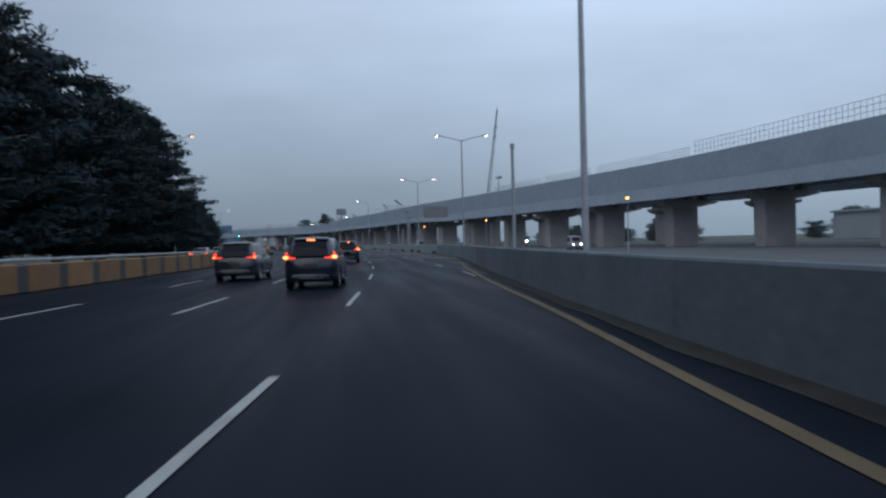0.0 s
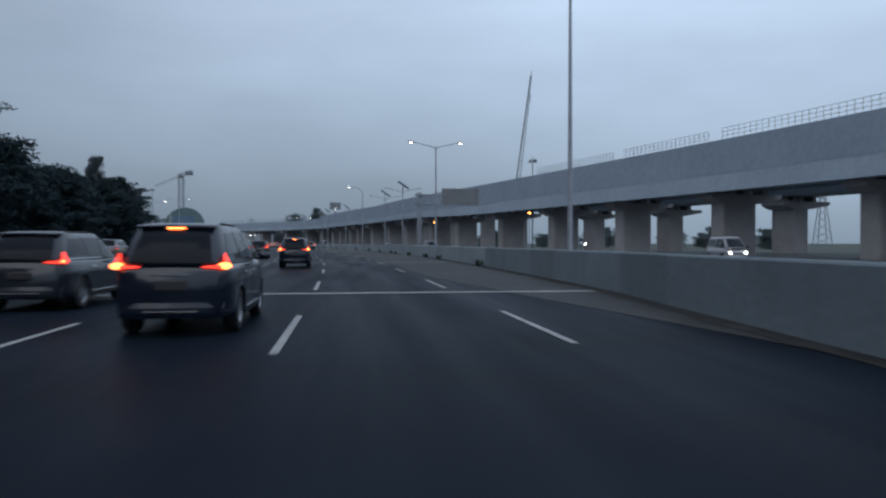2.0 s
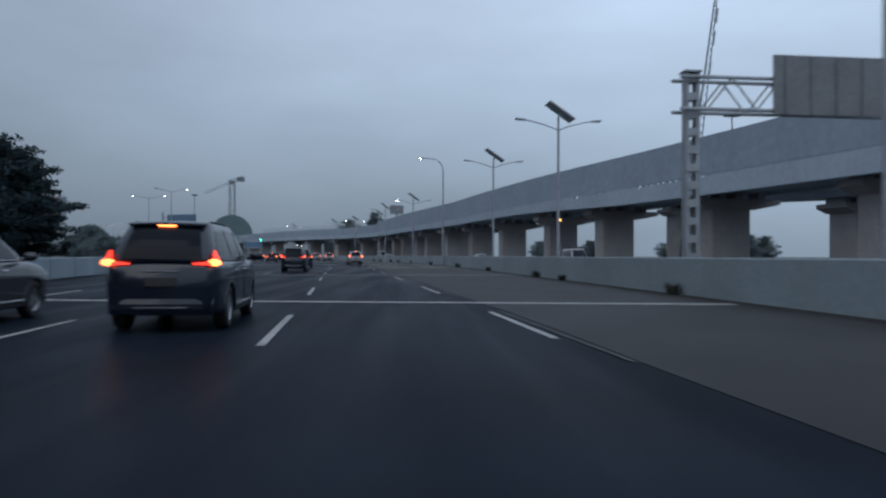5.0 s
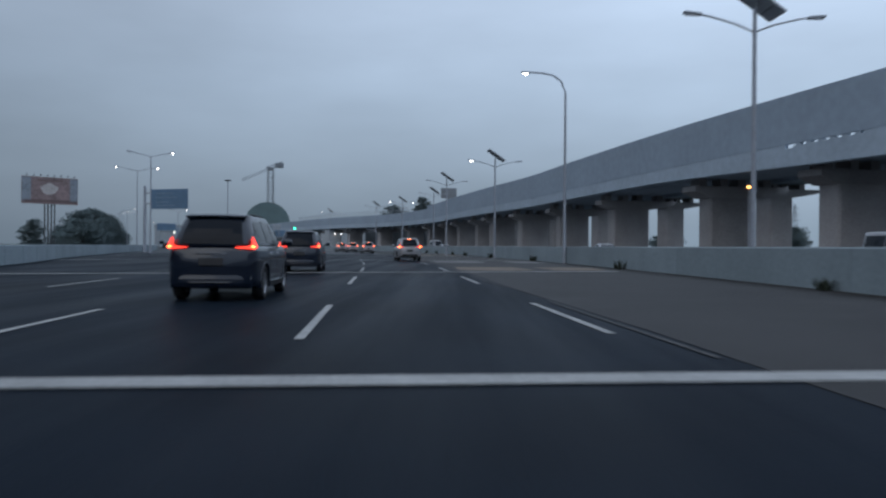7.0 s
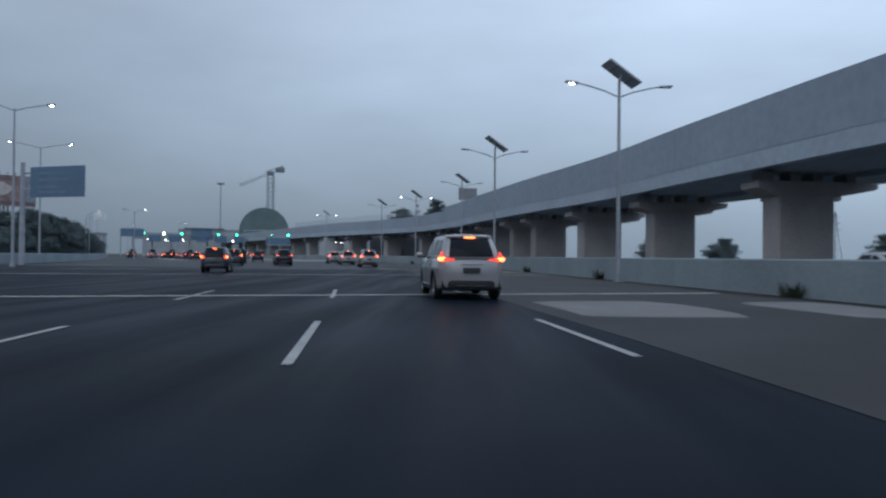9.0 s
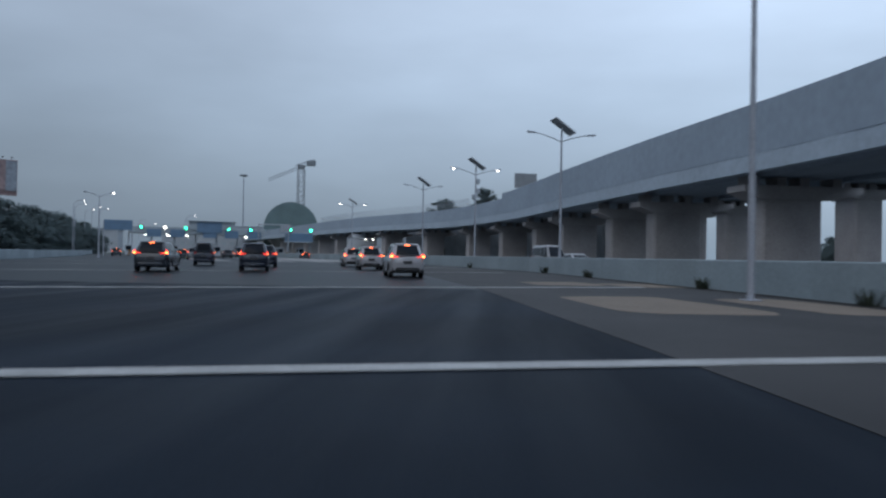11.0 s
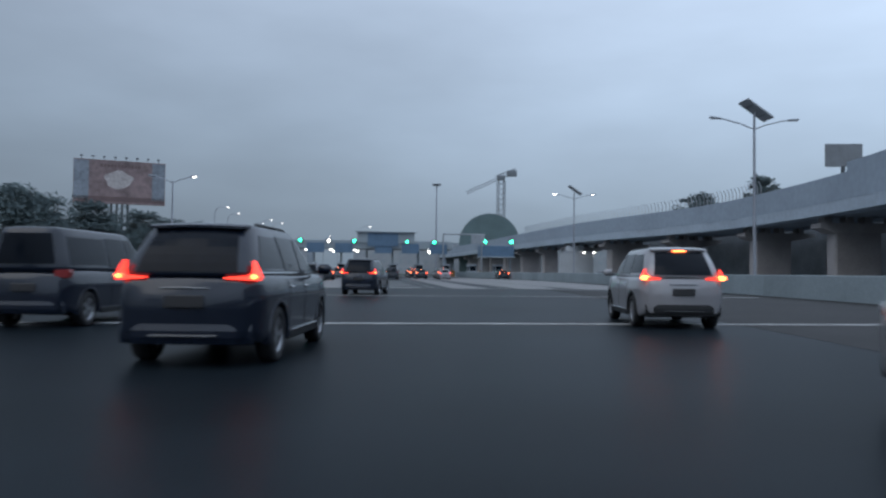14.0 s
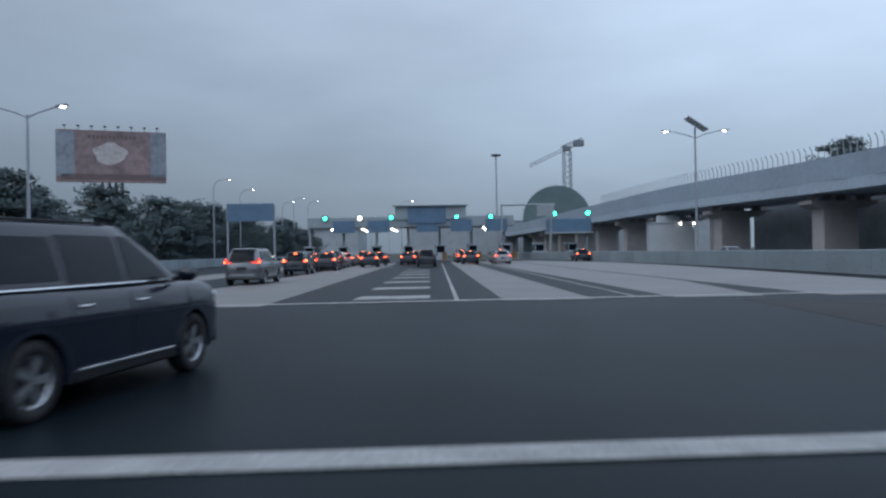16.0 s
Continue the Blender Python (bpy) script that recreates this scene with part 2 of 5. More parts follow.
def rod(bm, a, b, r1, r2=None, n=8):
    """A tapered rod from a to b."""
    a, b = Vector(a), Vector(b)
    d = b - a
    m = Matrix.Translation((a + b) / 2) @ d.to_track_quat("Z", "Y").to_matrix().to_4x4()
    return bmesh.ops.create_cone(bm, cap_ends=True, segments=n, radius1=r1, radius2=r1 if r2 is None else r2, depth=d.length, matrix=m)["verts"]


def tube(bm, pts, r, n=8):
    for a, b in zip(pts[:-1], pts[1:]):
        rod(bm, a, b, r, r, n)


def ball(bm, c, r, squash=(1, 1, 1), u=12, v=8):
    m = Matrix.Translation(c) @ Matrix.Diagonal((*[r * s for s in squash], 1))
    return bmesh.ops.create_uvsphere(bm, u_segments=u, v_segments=v, radius=1.0, matrix=m)["verts"]


def slab(bm, ring, z0, z1):
    """An upright prism over a ring of plan points."""
    lo = [bm.verts.new((x, y, z0)) for x, y in ring]
    hi = [bm.verts.new((x, y, z1)) for x, y in ring]
    n = len(ring)
    bm.faces.new(hi)
    bm.faces.new(lo[::-1])
    for i in range(n):
        bm.faces.new((lo[i], lo[(i + 1) % n], hi[(i + 1) % n], hi[i]))


class Line:
    """A smooth plan curve x(y) through knots."""

    def __init__(self, knots):
        k = sorted(knots)
        self.y = np.array([a for a, _ in k], float)
        self.x = np.array([b for _, b in k], float)
        d = np.diff(self.x) / np.diff(self.y)
        g = np.r_[d[0], (d[:-1] + d[1:]) / 2, d[-1]]
        self.g = g

    def __call__(self, y):
        i = int(np.clip(np.searchsorted(self.y, y) - 1, 0, len(self.y) - 2))
        h = self.y[i + 1] - self.y[i]
        t = (y - self.y[i]) / h
        if t < 0:
            return self.x[i] + self.g[i] * (y - self.y[i])
        if t > 1:
            return self.x[i + 1] + self.g[i + 1] * (y - self.y[i + 1])
        a, b, c, d = 2 * t**3 - 3 * t**2 + 1, t**3 - 2 * t**2 + t, -2 * t**3 + 3 * t**2, t**3 - t**2
        return float(a * self.x[i] + b * h * self.g[i] + c * self.x[i + 1] + d * h * self.g[i + 1])

    def slope(self, y):
        return (self(y + 0.5) - self(y - 0.5))

    def heading(self, y):
        return math.degrees(math.atan(-self.slope(y)))

    def side(self, y, off):
        """The plan point off metres to the right of the curve at y."""
        s = self.slope(y)
        k = 1 / math.hypot(1, s)
        return self(y) + off * k, y - off * s * k


LANE = Line([(-60, -9.5), (-10, -5.0), (0, -4.42), (7.6, -3.68), (17, -2.9), (34.3, -1.85), (47.4, -1.42), (60, -1.36), (73, -1.5), (85.4, -1.78), (98, -2.22),
             (110.4, -2.93), (122.6, -3.83), (147, -6.1), (172, -8.43), (183.6, -9.54), (200, -11.6), (218, -14.4), (252, -21.5), (295, -36), (330, -51)])
WALL = Line([(-60, -5.0), (0, 1.0), (13, 1.85), (27, 2.98), (40, 4.25), (53, 5.65), (60, 6.3), (66, 6.88), (73, 7.15), (82, 7.35), (100, 7.5), (112, 7.35), (121, 6.95), (138, 6.05), (153, 5.2),
             (165, 4.55), (173, 4.1), (183, 3.4), (192, 2.65), (200, 1.75), (209, 0.5), (218, -0.8), (240, -3.8), (260, -7.2), (272, -9.4), (292, -15.6), (313, -23), (335, -31),
             (357, -40.5), (379, -52), (400, -64), (440, -86)])
LEFT = Line([(-60, -21), (0, -15.9), (30, -14.0), (60, -13.1), (85, -13.5), (110, -14.6), (122, -15.6), (148, -18.7), (180, -26), (210, -37), (245, -48),
             (285, -60), (330, -79), (350, -88), (380, -104), (440, -135)])
EDGE = Line([(-60, 52), (20, 47.5), (62, 45.5), (95, 42), (120, 37.2), (151, 30.3), (180, 23.8), (214, 15.4), (243, 9.9), (262, 6.8), (288, 0.6), (312, -4.6),
             (342, -10.6), (362, -16.5), (382, -24.5), (398, -35), (417, -48), (451, -66.5), (500, -92), (560, -123), (640, -165)])
YELLOW = Line([(-30, -2.6), (0, -0.1), (5, 0.3), (13, 1.06), (27, 2.12), (31, 2.52), (40, 3.4), (45, 3.98), (53, 5.0), (60, 5.7), (66, 6.3)])
# transverse lines: place along the lane line and bearing in degrees
RUMBLE = [(66, 1.0), (99.8, 1.0), (127.2, -5.0), (152.5, 6.0), (176.6, 18.5), (203.0, 18.0), (225.0, 16.6), (242.0, 26.0), (263.3, 30.0), (281.8, 25.6), (298.75, 27.3), (313.0, 28.3)]

# ---- ground, road ----
bm = bmesh.new()
for a in range(48):
    bm.verts.new((3500 * math.cos(a * math.tau / 48), 3500 * math.sin(a * math.tau / 48) + 200, -0.06))
bm.faces.new(bm.verts)
tagged(part("ground", bm, SOIL), "dark rough grass and soil reaching the horizon", "ground", kind="structure")


def strip(name, left, right, y0, y1, z, material, step=4.0, thick=0.05):
    """A paved sheet between two plan curves."""
    b = bmesh.new()
    n = max(2, int((y1 - y0) / step) + 1)
    rows = []
    for i in range(n):
        y = y0 + (y1 - y0) * i / (n - 1)
        rows.append([b.verts.new((*left(y), z)), b.verts.new((*right(y), z)), b.verts.new((*left(y), z - thick)), b.verts.new((*right(y), z - thick))])
    for p, q in zip(rows[:-1], rows[1:]):
        b.faces.new((p[0], p[1], q[1], q[0]))
        b.faces.new((p[2], q[2], q[3], p[3]))
        b.faces.new((p[0], q[0], q[2], p[2]))
        b.faces.new((p[1], p[3], q[3], q[1]))
    return part(name, b, material)


tagged(strip("road", lambda y: (LEFT(y) - 1.0, y), lambda y: (WALL(y) + 0.3, y), -60, 440, 0.0, ASPHALT), "dark asphalt expressway widening to a toll plaza", "road", kind="structure")


# added sheet: brighter hazy road ahead is put into this second asphalt's tone
APRON = mat("hazed_grey_asphalt", (0.0088, 0.0128, 0.0165), 0.38, vary=0.7, scale=0.25, fine=35, bump=0.12, spec=0.025)
tagged(strip("plaza_apron", lambda y: (LEFT(y) - 0.9, y), lambda y: (WALL(y) + 0.2, y), 243, 440, 0.0035, APRON, thick=0.003), "grey asphalt in front of the toll plaza, toned for haze", "road", kind="structure")


def shoulder_in(y):
    return LANE.side(y, 4.28 + 0.05 * math.sin(y * 0.37) + max(0.0, 75 - y) * 0.12 + max(0.0, y - 215) * 0.05)


tagged(strip("shoulder", shoulder_in, lambda y: (WALL(y) + 0.05, y), 52, 312, 0.007, SHOULDER, thick=0.0065), "brownish worn asphalt shoulder beside the wall", "shoulder", kind="structure")
tagged(strip("side_road", lambda y: (WALL(y) + 0.9, y), lambda y: (EDGE(y) + 30, y), -60, 470, -0.03, SIDE_ASPHALT, thick=0.03), "grey paved side carriageway under the viaduct", "road", kind="structure")

# lane dashes, 5 m long every 12.5 m
lane_marks = thing("lane_lines", pose(0, 0, 0), "worn white broken lane lines on the asphalt", "road marking", kind="structure")
bm = bmesh.new()
box(bm, (0, 0, 0), (0.115, 4.9, 0.005))
dash = mesh_of(bm, "dash", PAINT)
for off, first, last, slip in ((0, -40, 214, 0.0), (None, 26, 214, 0.5), (-3.6, -40, 214, -0.9), (-7.2, -40, 200, -1.8)):
    for i in range(-2, 19):
        y = float(np.interp(i, (-5, 2, 3, 11, 15, 16, 18), (-85, 5.4, 19.35, 120.7, 169.9, 180.9, 204))) + slip
        if first < y < last:
            # the lane beside the shoulder is a little wider where it begins
            px, py = LANE.side(y, off if off is not None else float(np.interp(y, (26, 33, 45, 60, 84, 96, 120, 170, 190), (4.5, 4.25, 3.96, 3.93, 3.75, 3.84, 3.93, 3.66, 3.75))))
            share("dash", dash, lane_marks, pose(px, py, 0.011, rz=LANE.heading(y)))

rumble = thing("rumble_lines", pose(0, 0, 0), "raised white transverse lines across all lanes", "road marking", kind="structure")
w = 0.42
for y, h in RUMBLE:
    cx, cy = LANE(y), y
    tang = Vector((math.cos(radians(h)), math.sin(radians(h)), 0))
    ahead = Vector((-tang.y, tang.x, 0))
    # reaches from the left kerb line to shortly before the wall
    right = max(2.5, (WALL(y) - cx) * math.cos(radians(h)) - 0.5)
    left = -10.6 if y < 150 else -(cx - LEFT(y + 6)) * math.cos(radians(h)) + 1.5
    b = bmesh.new()
    n = 14
    vs = []
    for i in range(n + 1):
        u = left + (right - left) * i / n
        p = Vector((cx, cy, 0)) + tang * u
        vs.append((p - ahead * w / 2, p + ahead * w / 2))
    lo = [b.verts.new((p.x, p.y, 0.013)) for p, _ in vs] + [b.verts.new((q.x, q.y, 0.013)) for _, q in vs][::-1]
    ex = bmesh.ops.extrude_face_region(b, geom=[b.faces.new(lo)])
    bmesh.ops.translate(b, vec=(0, 0, 0.006), verts=[g for g in ex["geom"] if isinstance(g, bmesh.types.BMVert)])
    part("line", b, PAINT, rumble)

tagged(strip("edge_line", lambda y: (YELLOW(y) - 0.09, y), lambda y: (YELLOW(y) + 0.09, y), -30, 50, 0.012, YELLOW_LINE, step=2, thick=0.004), "worn yellow edge line beside the wall", "road marking", kind="structure")
old_line = thing("old_lane_line", pose(0, 0, 0), "faded broken remains of an old lane line", "road marking", kind="structure")
OLD_PAINT = mat("old_faded_paint", (0.055, 0.055, 0.057), 0.7, vary=0.6, scale=1.2, fine=20, spec=0.1)
bm = bmesh.new()
box(bm, (0, 0, 0), (0.07, 7.4, 0.003))
worn_dash = mesh_of(bm, "worn_dash", OLD_PAINT)
for i in range(10):
    y = 70.5 + 12.4 * i
    px, py = LANE.side(y, 4.12 + 0.04 * math.sin(i * 2.1))
    share("worn_dash", worn_dash, old_line, pose(px, py, 0.011, rz=LANE.heading(y)))


def patch(x0, x1, y0, y1, h, material, label):
    b = bmesh.new()
    c, s = math.cos(radians(h)), math.sin(radians(h))
    cx, cy = (x0 + x1) / 2, (y0 + y1) / 2
    ring = []
    for k in range(24):
        a = math.tau * k / 24
        u = math.copysign(abs(math.cos(a)) ** 0.35, math.cos(a)) * (x1 - x0) / 2 * (1 + 0.06 * math.sin(5 * a + cx))
        v = math.copysign(abs(math.sin(a)) ** 0.35, math.sin(a)) * (y1 - y0) / 2 * (1 + 0.05 * math.sin(3 * a + cy))
        ring.append((cx + u * c - v * s, cy + u * s + v * c))
    slab(b, ring, 0.007, 0.011)
    return tagged(part("road_patch", b, material), label, "road patch", "surfacing patches", kind="structure")


for x0, x1, y0, y1, m_ in ((-5.0, -1.6, 180.6, 186.0, TAN), (-0.8, 2.0, 181.5, 186.4, TAN), (-6.6, -3.2, 196.6, 201.6, WORN), (-1.4, 1.0, 197.0, 202.2, WORN),
                           (-10.9, -7.6, 233.6, 240.2, TAN), (-6.6, -4.3, 234.4, 240.4, TAN), (-11.8, -8.8, 248.5, 252.4, TAN), (-8.4, -5.9, 248.0, 252.0, TAN)):
    patch(x0, x1, y0, y1, LANE.heading((y0 + y1) / 2), m_, "worn rectangular patch of pale anti-skid surfacing")

# ---- wall along the shoulder ----
wall = thing("wall_east", pose(0, 0, 0), "long grey stained concrete roadside wall", "wall", kind="structure")
bm = bmesh.new()
# a slightly tapered profile, 4 m long
prof = [(-0.19, 0.0), (-0.185, 0.10), (-0.15, 1.08), (-0.12, 1.12), (0.12, 1.12), (0.15, 1.08), (0.185, 0.10), (0.19, 0.0)]
for sgn, yy in ((0, -1.99), (1, 1.99)):
    for x, z in prof:
        bm.verts.new((x, yy, z))
bm.verts.ensure_lookup_table()
n = len(prof)
for i in range(n):
    j = (i + 1) % n
    bm.faces.new((bm.verts[i], bm.verts[j], bm.verts[n + j], bm.verts[n + i]))
bm.faces.new([bm.verts[i] for i in range(n)][::-1])
bm.faces.new([bm.verts[n + i] for i in range(n)])
bmesh.ops.recalc_face_normals(bm, faces=bm.faces)
seg = mesh_of(bm, "barrier_segment", CONCRETE)
# first stretch toned dark, next half as dark: the view's dimness put into colour
DIM_WALL = mat("dimmed_concrete", (0.112, 0.138, 0.16), 0.9, vary=0.45, scale=0.5, fine=7, bump=0.4, rand=0.3, spec=0.2)
HALF_DIM = mat("half_dimmed_concrete", (0.155, 0.19, 0.213), 0.88, vary=0.38, scale=0.4, fine=8, bump=0.4, rand=0.25, spec=0.3)
seg_dim, seg_half = seg.copy(), seg.copy()
seg_dim.materials[0], seg_half.materials[0] = DIM_WALL, HALF_DIM
y = -56.0
while y < 425:
    s = WALL.slope(y)
    share("barrier_segment", seg_dim if y < 44 else seg_half if y < 88 else seg, wall, pose(WALL(y) + 0.22, y, 0.0, rz=WALL.heading(y)))
    y += 4.0 / math.hypot(1, s)
tagged(strip("dirt_strip", lambda y: (WALL(y) - 0.40 - 0.05 * math.sin(y * 0.9) - 0.04 * math.sin(y * 2.3), y), lambda y: (WALL(y) + 0.1, y), -50, 400, 0.014, mat("silt", (0.032, 0.031, 0.030), 0.95, vary=0.5, scale=1.5, fine=15, bump=0.4, spec=0.1), step=1.5, thick=0.01),
       "dark silt and litter along the wall foot", "dirt", kind="structure")

# ---- left median barrier, yellow and black ----
median = thing("median_barrier", pose(0, 0, 0), "concrete median barrier painted in yellow panels and black gaps", "barrier", kind="structure")


def barrier_block(length, depth, height, material, name):
    b = bmesh.new()
    box(b, (0, 0, height / 2), (depth, length, height), bevel=0.04)
    return mesh_of(b, name, material)


yellow_block = barrier_block(2.5, 0.42, 1.0, BARRIER_YELLOW, "yellow_panel")
black_block = barrier_block(0.78, 0.36, 0.97, BARRIER_BLACK, "black_panel")
grey_block = barrier_block(3.9, 0.40, 1.0, CONCRETE, "plain_panel")
y = -50.0
while y < 138:
    h = LEFT.heading(y)
    share("yellow_panel", yellow_block, median, pose(LEFT(y), y, 0, rz=h))
    share("black_panel", black_block, median, pose(LEFT(y + 1.64), y + 1.64, 0, rz=LEFT.heading(y + 1.64)))
    y += 3.28
while y < 420:
    share("plain_panel", grey_block, median, pose(LEFT(y + 1), y + 1, 0, rz=LEFT.heading(y + 1)))
    y += 4.0 * math.cos(radians(LEFT.heading(y)))
b = bmesh.new()
tube(b, [(LEFT(v) - 0.05, v, 1.13) for v in range(-50, 140, 6)], 0.06, 6)
for v in range(-50, 138, 3):
    rod(b, (LEFT(v) - 0.05, v, 0.95), (LEFT(v) - 0.05, v, 1.13), 0.03, n=5)
part("top_rail", b, STEEL, median, "pale steel rail along the top")
# carriageway the other way, beyond the median
tagged(strip("opposite_road", lambda y: (LEFT(y) - 9.5, y), lambda y: (LEFT(y) - 0.6, y), -60, 300, -0.02, SIDE_ASPHALT, thick=0.03), "paved carriageway beyond the median barrier", "road", kind="structure")

# ---- viaduct ----
viaduct = thing("viaduct", pose(0, 0, 0), "long grey concrete viaduct on broad piers beside the road", "viaduct")
def deck_low(y):
    """Height of the fascia's foot, which rises along the viaduct."""
    f = min(1.0, max(0.0, (y - 185) / 40))
    return 6.68 + 0.58 * f * f * (3 - 2 * f)


def deck_section(y):
    """Edge beam with a drip, recessed overhang, flat girder soffit."""
    e = deck_low(y)
    return [(0.0, 8.2), (0.0, e + 0.06), (0.06, e), (0.34, e), (0.40, 7.62), (2.3, 7.70), (2.6, 7.36), (7.8, 7.36), (8.1, 7.70), (10.0, 7.62), (10.06, 7.22), (10.4, 7.22), (10.4, 8.2)]


# the deck behind is a thin slab with a shallow girder
SLAB = [(0.0, 9.0), (0.0, 8.35), (1.6, 8.2), (2.2, 7.70), (9.4, 7.70), (10.0, 8.2), (11.6, 8.35), (11.6, 9.0)]


def sweep(section, y0, y1, step, lift=lambda y: 0.0, closed=True):
    b = bmesh.new()
    n = int((y1 - y0) / step) + 1
    rings = []
    for i in range(n):
        y = y0 + (y1 - y0) * i / (n - 1)
        rings.append([b.verts.new((*EDGE.side(y, u), z + lift(y))) for u, z in (section(y) if callable(section) else section)])
    k = len(rings[0])
    for p, q in zip(rings[:-1], rings[1:]):
        for i in range(k if closed else k - 1):
            j = (i + 1) % k
            b.faces.new((p[i], q[i], q[j], p[j]))
    if closed:
        b.faces.new(rings[0])
        b.faces.new(rings[-1][::-1])
    bmesh.ops.recalc_face_normals(b, faces=b.faces)
    return b


part("deck", sweep(deck_section, -50, 640, 6.0), DECK, viaduct, "concrete deck with a tall edge beam")
part("barrier", sweep([(-0.02, 8.5), (-0.02, 12.0), (0.22, 12.0), (0.26, 8.5)], -50, 348, 6.0), BARRIER_WALL, viaduct, "high solid barrier wall on the deck edge")
part("barrier", sweep([(-0.02, 8.5), (-0.02, 11.1), (0.22, 11.1), (0.26, 8.5)], 348, 640, 6.0), BARRIER_WALL, viaduct, "lower solid barrier wall")
# the barrier's foot is solid; its two slot runs stand in for sky between decks
SLOTS = ((175.0, 187.0), (194.0, 201.0))
solid = [-50.0] + [v for run in SLOTS for v in run] + [640.0]
for y0, y1 in zip(solid[::2], solid[1::2]):
    part("barrier_foot", sweep([(0.0, 8.2), (0.0, 8.5), (0.24, 8.5), (0.24, 8.2)], y0, y1, 6.0 if y1 - y0 > 12 else 2.0), DECK, viaduct)
bm = bmesh.new()
box(bm, (0.12, 0, 8.27), (0.22, 1.06, 0.14))
box(bm, (0.12, 0, 8.42), (0.21, 0.5, 0.16))
slot_block = mesh_of(bm, "slot_block", DECK)
for y0, y1 in SLOTS:
    for k in range(int((y1 - y0) / 1.05)):
        y = y0 + 0.5 + k * 1.05
        share("slot_block", slot_block, viaduct, pose(*EDGE.side(y, 0.0), 0, rz=EDGE.heading(y)))
part("parapet", sweep([(10.1, 8.2), (10.18, 9.2), (10.42, 9.2), (10.42, 8.2)], -50, 640, 6.0), DECK, viaduct)
climb = lambda y: 1.7 * min(1.0, max(0.0, (y - 182) / 42))
part("deck", sweep([(u + 20.6, z) for u, z in SLAB], -50, 640, 6.0, climb), DECK, viaduct, "second thinner deck running alongside")


def railing(y0, y1, z, tall, gap, bars=2, r=0.035):
    b = bmesh.new()
    y = y0
    while y <= y1:
        x, yy = EDGE.side(y, 0.1)
        rod(b, (x, yy, z - 0.05), (x, yy, z + tall), r, n=5)
        y += gap
    for k in range(bars):
        h = z + tall * (k + 1) / bars - 0.03
        tube(b, [(*EDGE.side(y0 + (y1 - y0) * i / 20, 0.1), h) for i in range(21)], r * 0.9, 5)
    return b


for y0, y1, rh in ((20, 94, 1.8), (95, 119, 1.2), (121, 137, 1.1), (139, 160, 1.0)):
    part("railing", railing(y0, y1, 12.0, rh, 0.8, 3, 0.028), STEEL, viaduct, "pale steel railing on the parapet")
# bent fence posts along the low parapet
b = bmesh.new()
tube(b, [(0, 0, -0.1), (0, 0, 0.85), (-0.12, 0, 1.25), (-0.34, 0, 1.55)], 0.05, 6)
bent_post = mesh_of(b, "fence_post", STEEL)
y = 368.0
while y < 455:
    x, yy = EDGE.side(y, 0.1)
    share("fence_post", bent_post, viaduct, pose(x, yy, 11.1, rz=EDGE.heading(y)))
    y += 1.05 * math.cos(radians(EDGE.heading(y)))
# closed back of the last spans
part("back_wall", sweep([(12.2, -0.1), (12.2, 8.3), (12.7, 8.3), (12.7, -0.1)], 322, 417, 4.0), mat("dark_blockwork", (0.21, 0.23, 0.25), 0.9, vary=0.3, scale=0.4, fine=5, bump=0.3), viaduct, "dark wall closing the last spans")


def pier(y, width=4.4, deep=2.1, off=4.95, reach=3.3, up=0.0):
    """A broad column, a crosshead with a tapered tip past the deck, and the bearings on it."""
    x, yy = EDGE.side(y, off)
    h = EDGE.heading(y)
    b = bmesh.new()
    box(b, (0, 0, 2.95 + up / 2), (width, deep, 6.1 + up), bevel=0.14)
    ob = part("pier", b, PIER, viaduct, "square-edged concrete pier")
    ob.matrix_basis = pose(x, yy, -0.1, rz=h)
    b = bmesh.new()
    w, d = width / 2, deep / 2
    ring = [(-w - 0.25, 5.75), (w + 0.25, 5.75), (w + reach - 0.3, 6.25), (w + reach, 6.4), (w + reach, 6.78), (-w - 1.6, 6.78), (-w - 1.6, 6.3)]
    lo = [b.verts.new((u, -d - 0.14, z + up)) for u, z in ring]
    hi = [b.verts.new((u, d + 0.14, z + up)) for u, z in ring]
    b.faces.new(lo)
    b.faces.new(hi[::-1])
    for i in range(len(ring)):
        j = (i + 1) % len(ring)
        b.faces.new((lo[j], lo[i], hi[i], hi[j]))
    bmesh.ops.recalc_face_normals(b, faces=b.faces)
    part("crosshead", b, PIER, ob, "tapered pier crosshead")
    for u in (-w - 0.6, -w * 0.3, w * 0.5, w + reach * 0.45):
        b = bmesh.new()
        box(b, (u, 0, 7.12 + up), (0.8, deep * 0.7, 0.72), bevel=0.03)
        part("bearing", b, PIER, ob, "bearing block under the deck")


# two rows of piers: evenly spaced along the curve at first, closer towards the plaza
arc, y = 0.0, -60.0
near_row, far_row = [], []
while y < 185:
    if arc >= 9.67 + 19.33 * len(near_row):
        near_row.append(y)
    if arc >= 11.0 + 26.64 * len(far_row):
        far_row.append(y)
    arc += 0.25 / math.cos(radians(EDGE.heading(y)))
    y += 0.25
near_row += [200.0, 215.5, 237.0, 258.0, 275.4, 292.9, 304.0, 322.7, 337.8, 356.5, 375.3, 393.5, 411.5, 429.5, 447.5, 466.0, 484.5, 503.0, 521.5, 540.0]
far_row += [185.5, 219.0, 240.6, 268.0, 294.8, 320.9, 332.8, 354.1, 380.3, 406.0, 431.0, 456.0, 481.0, 506.0, 531.0]
for y in near_row:
    pier(y, width=4.4 if y < 270 else 4.8)
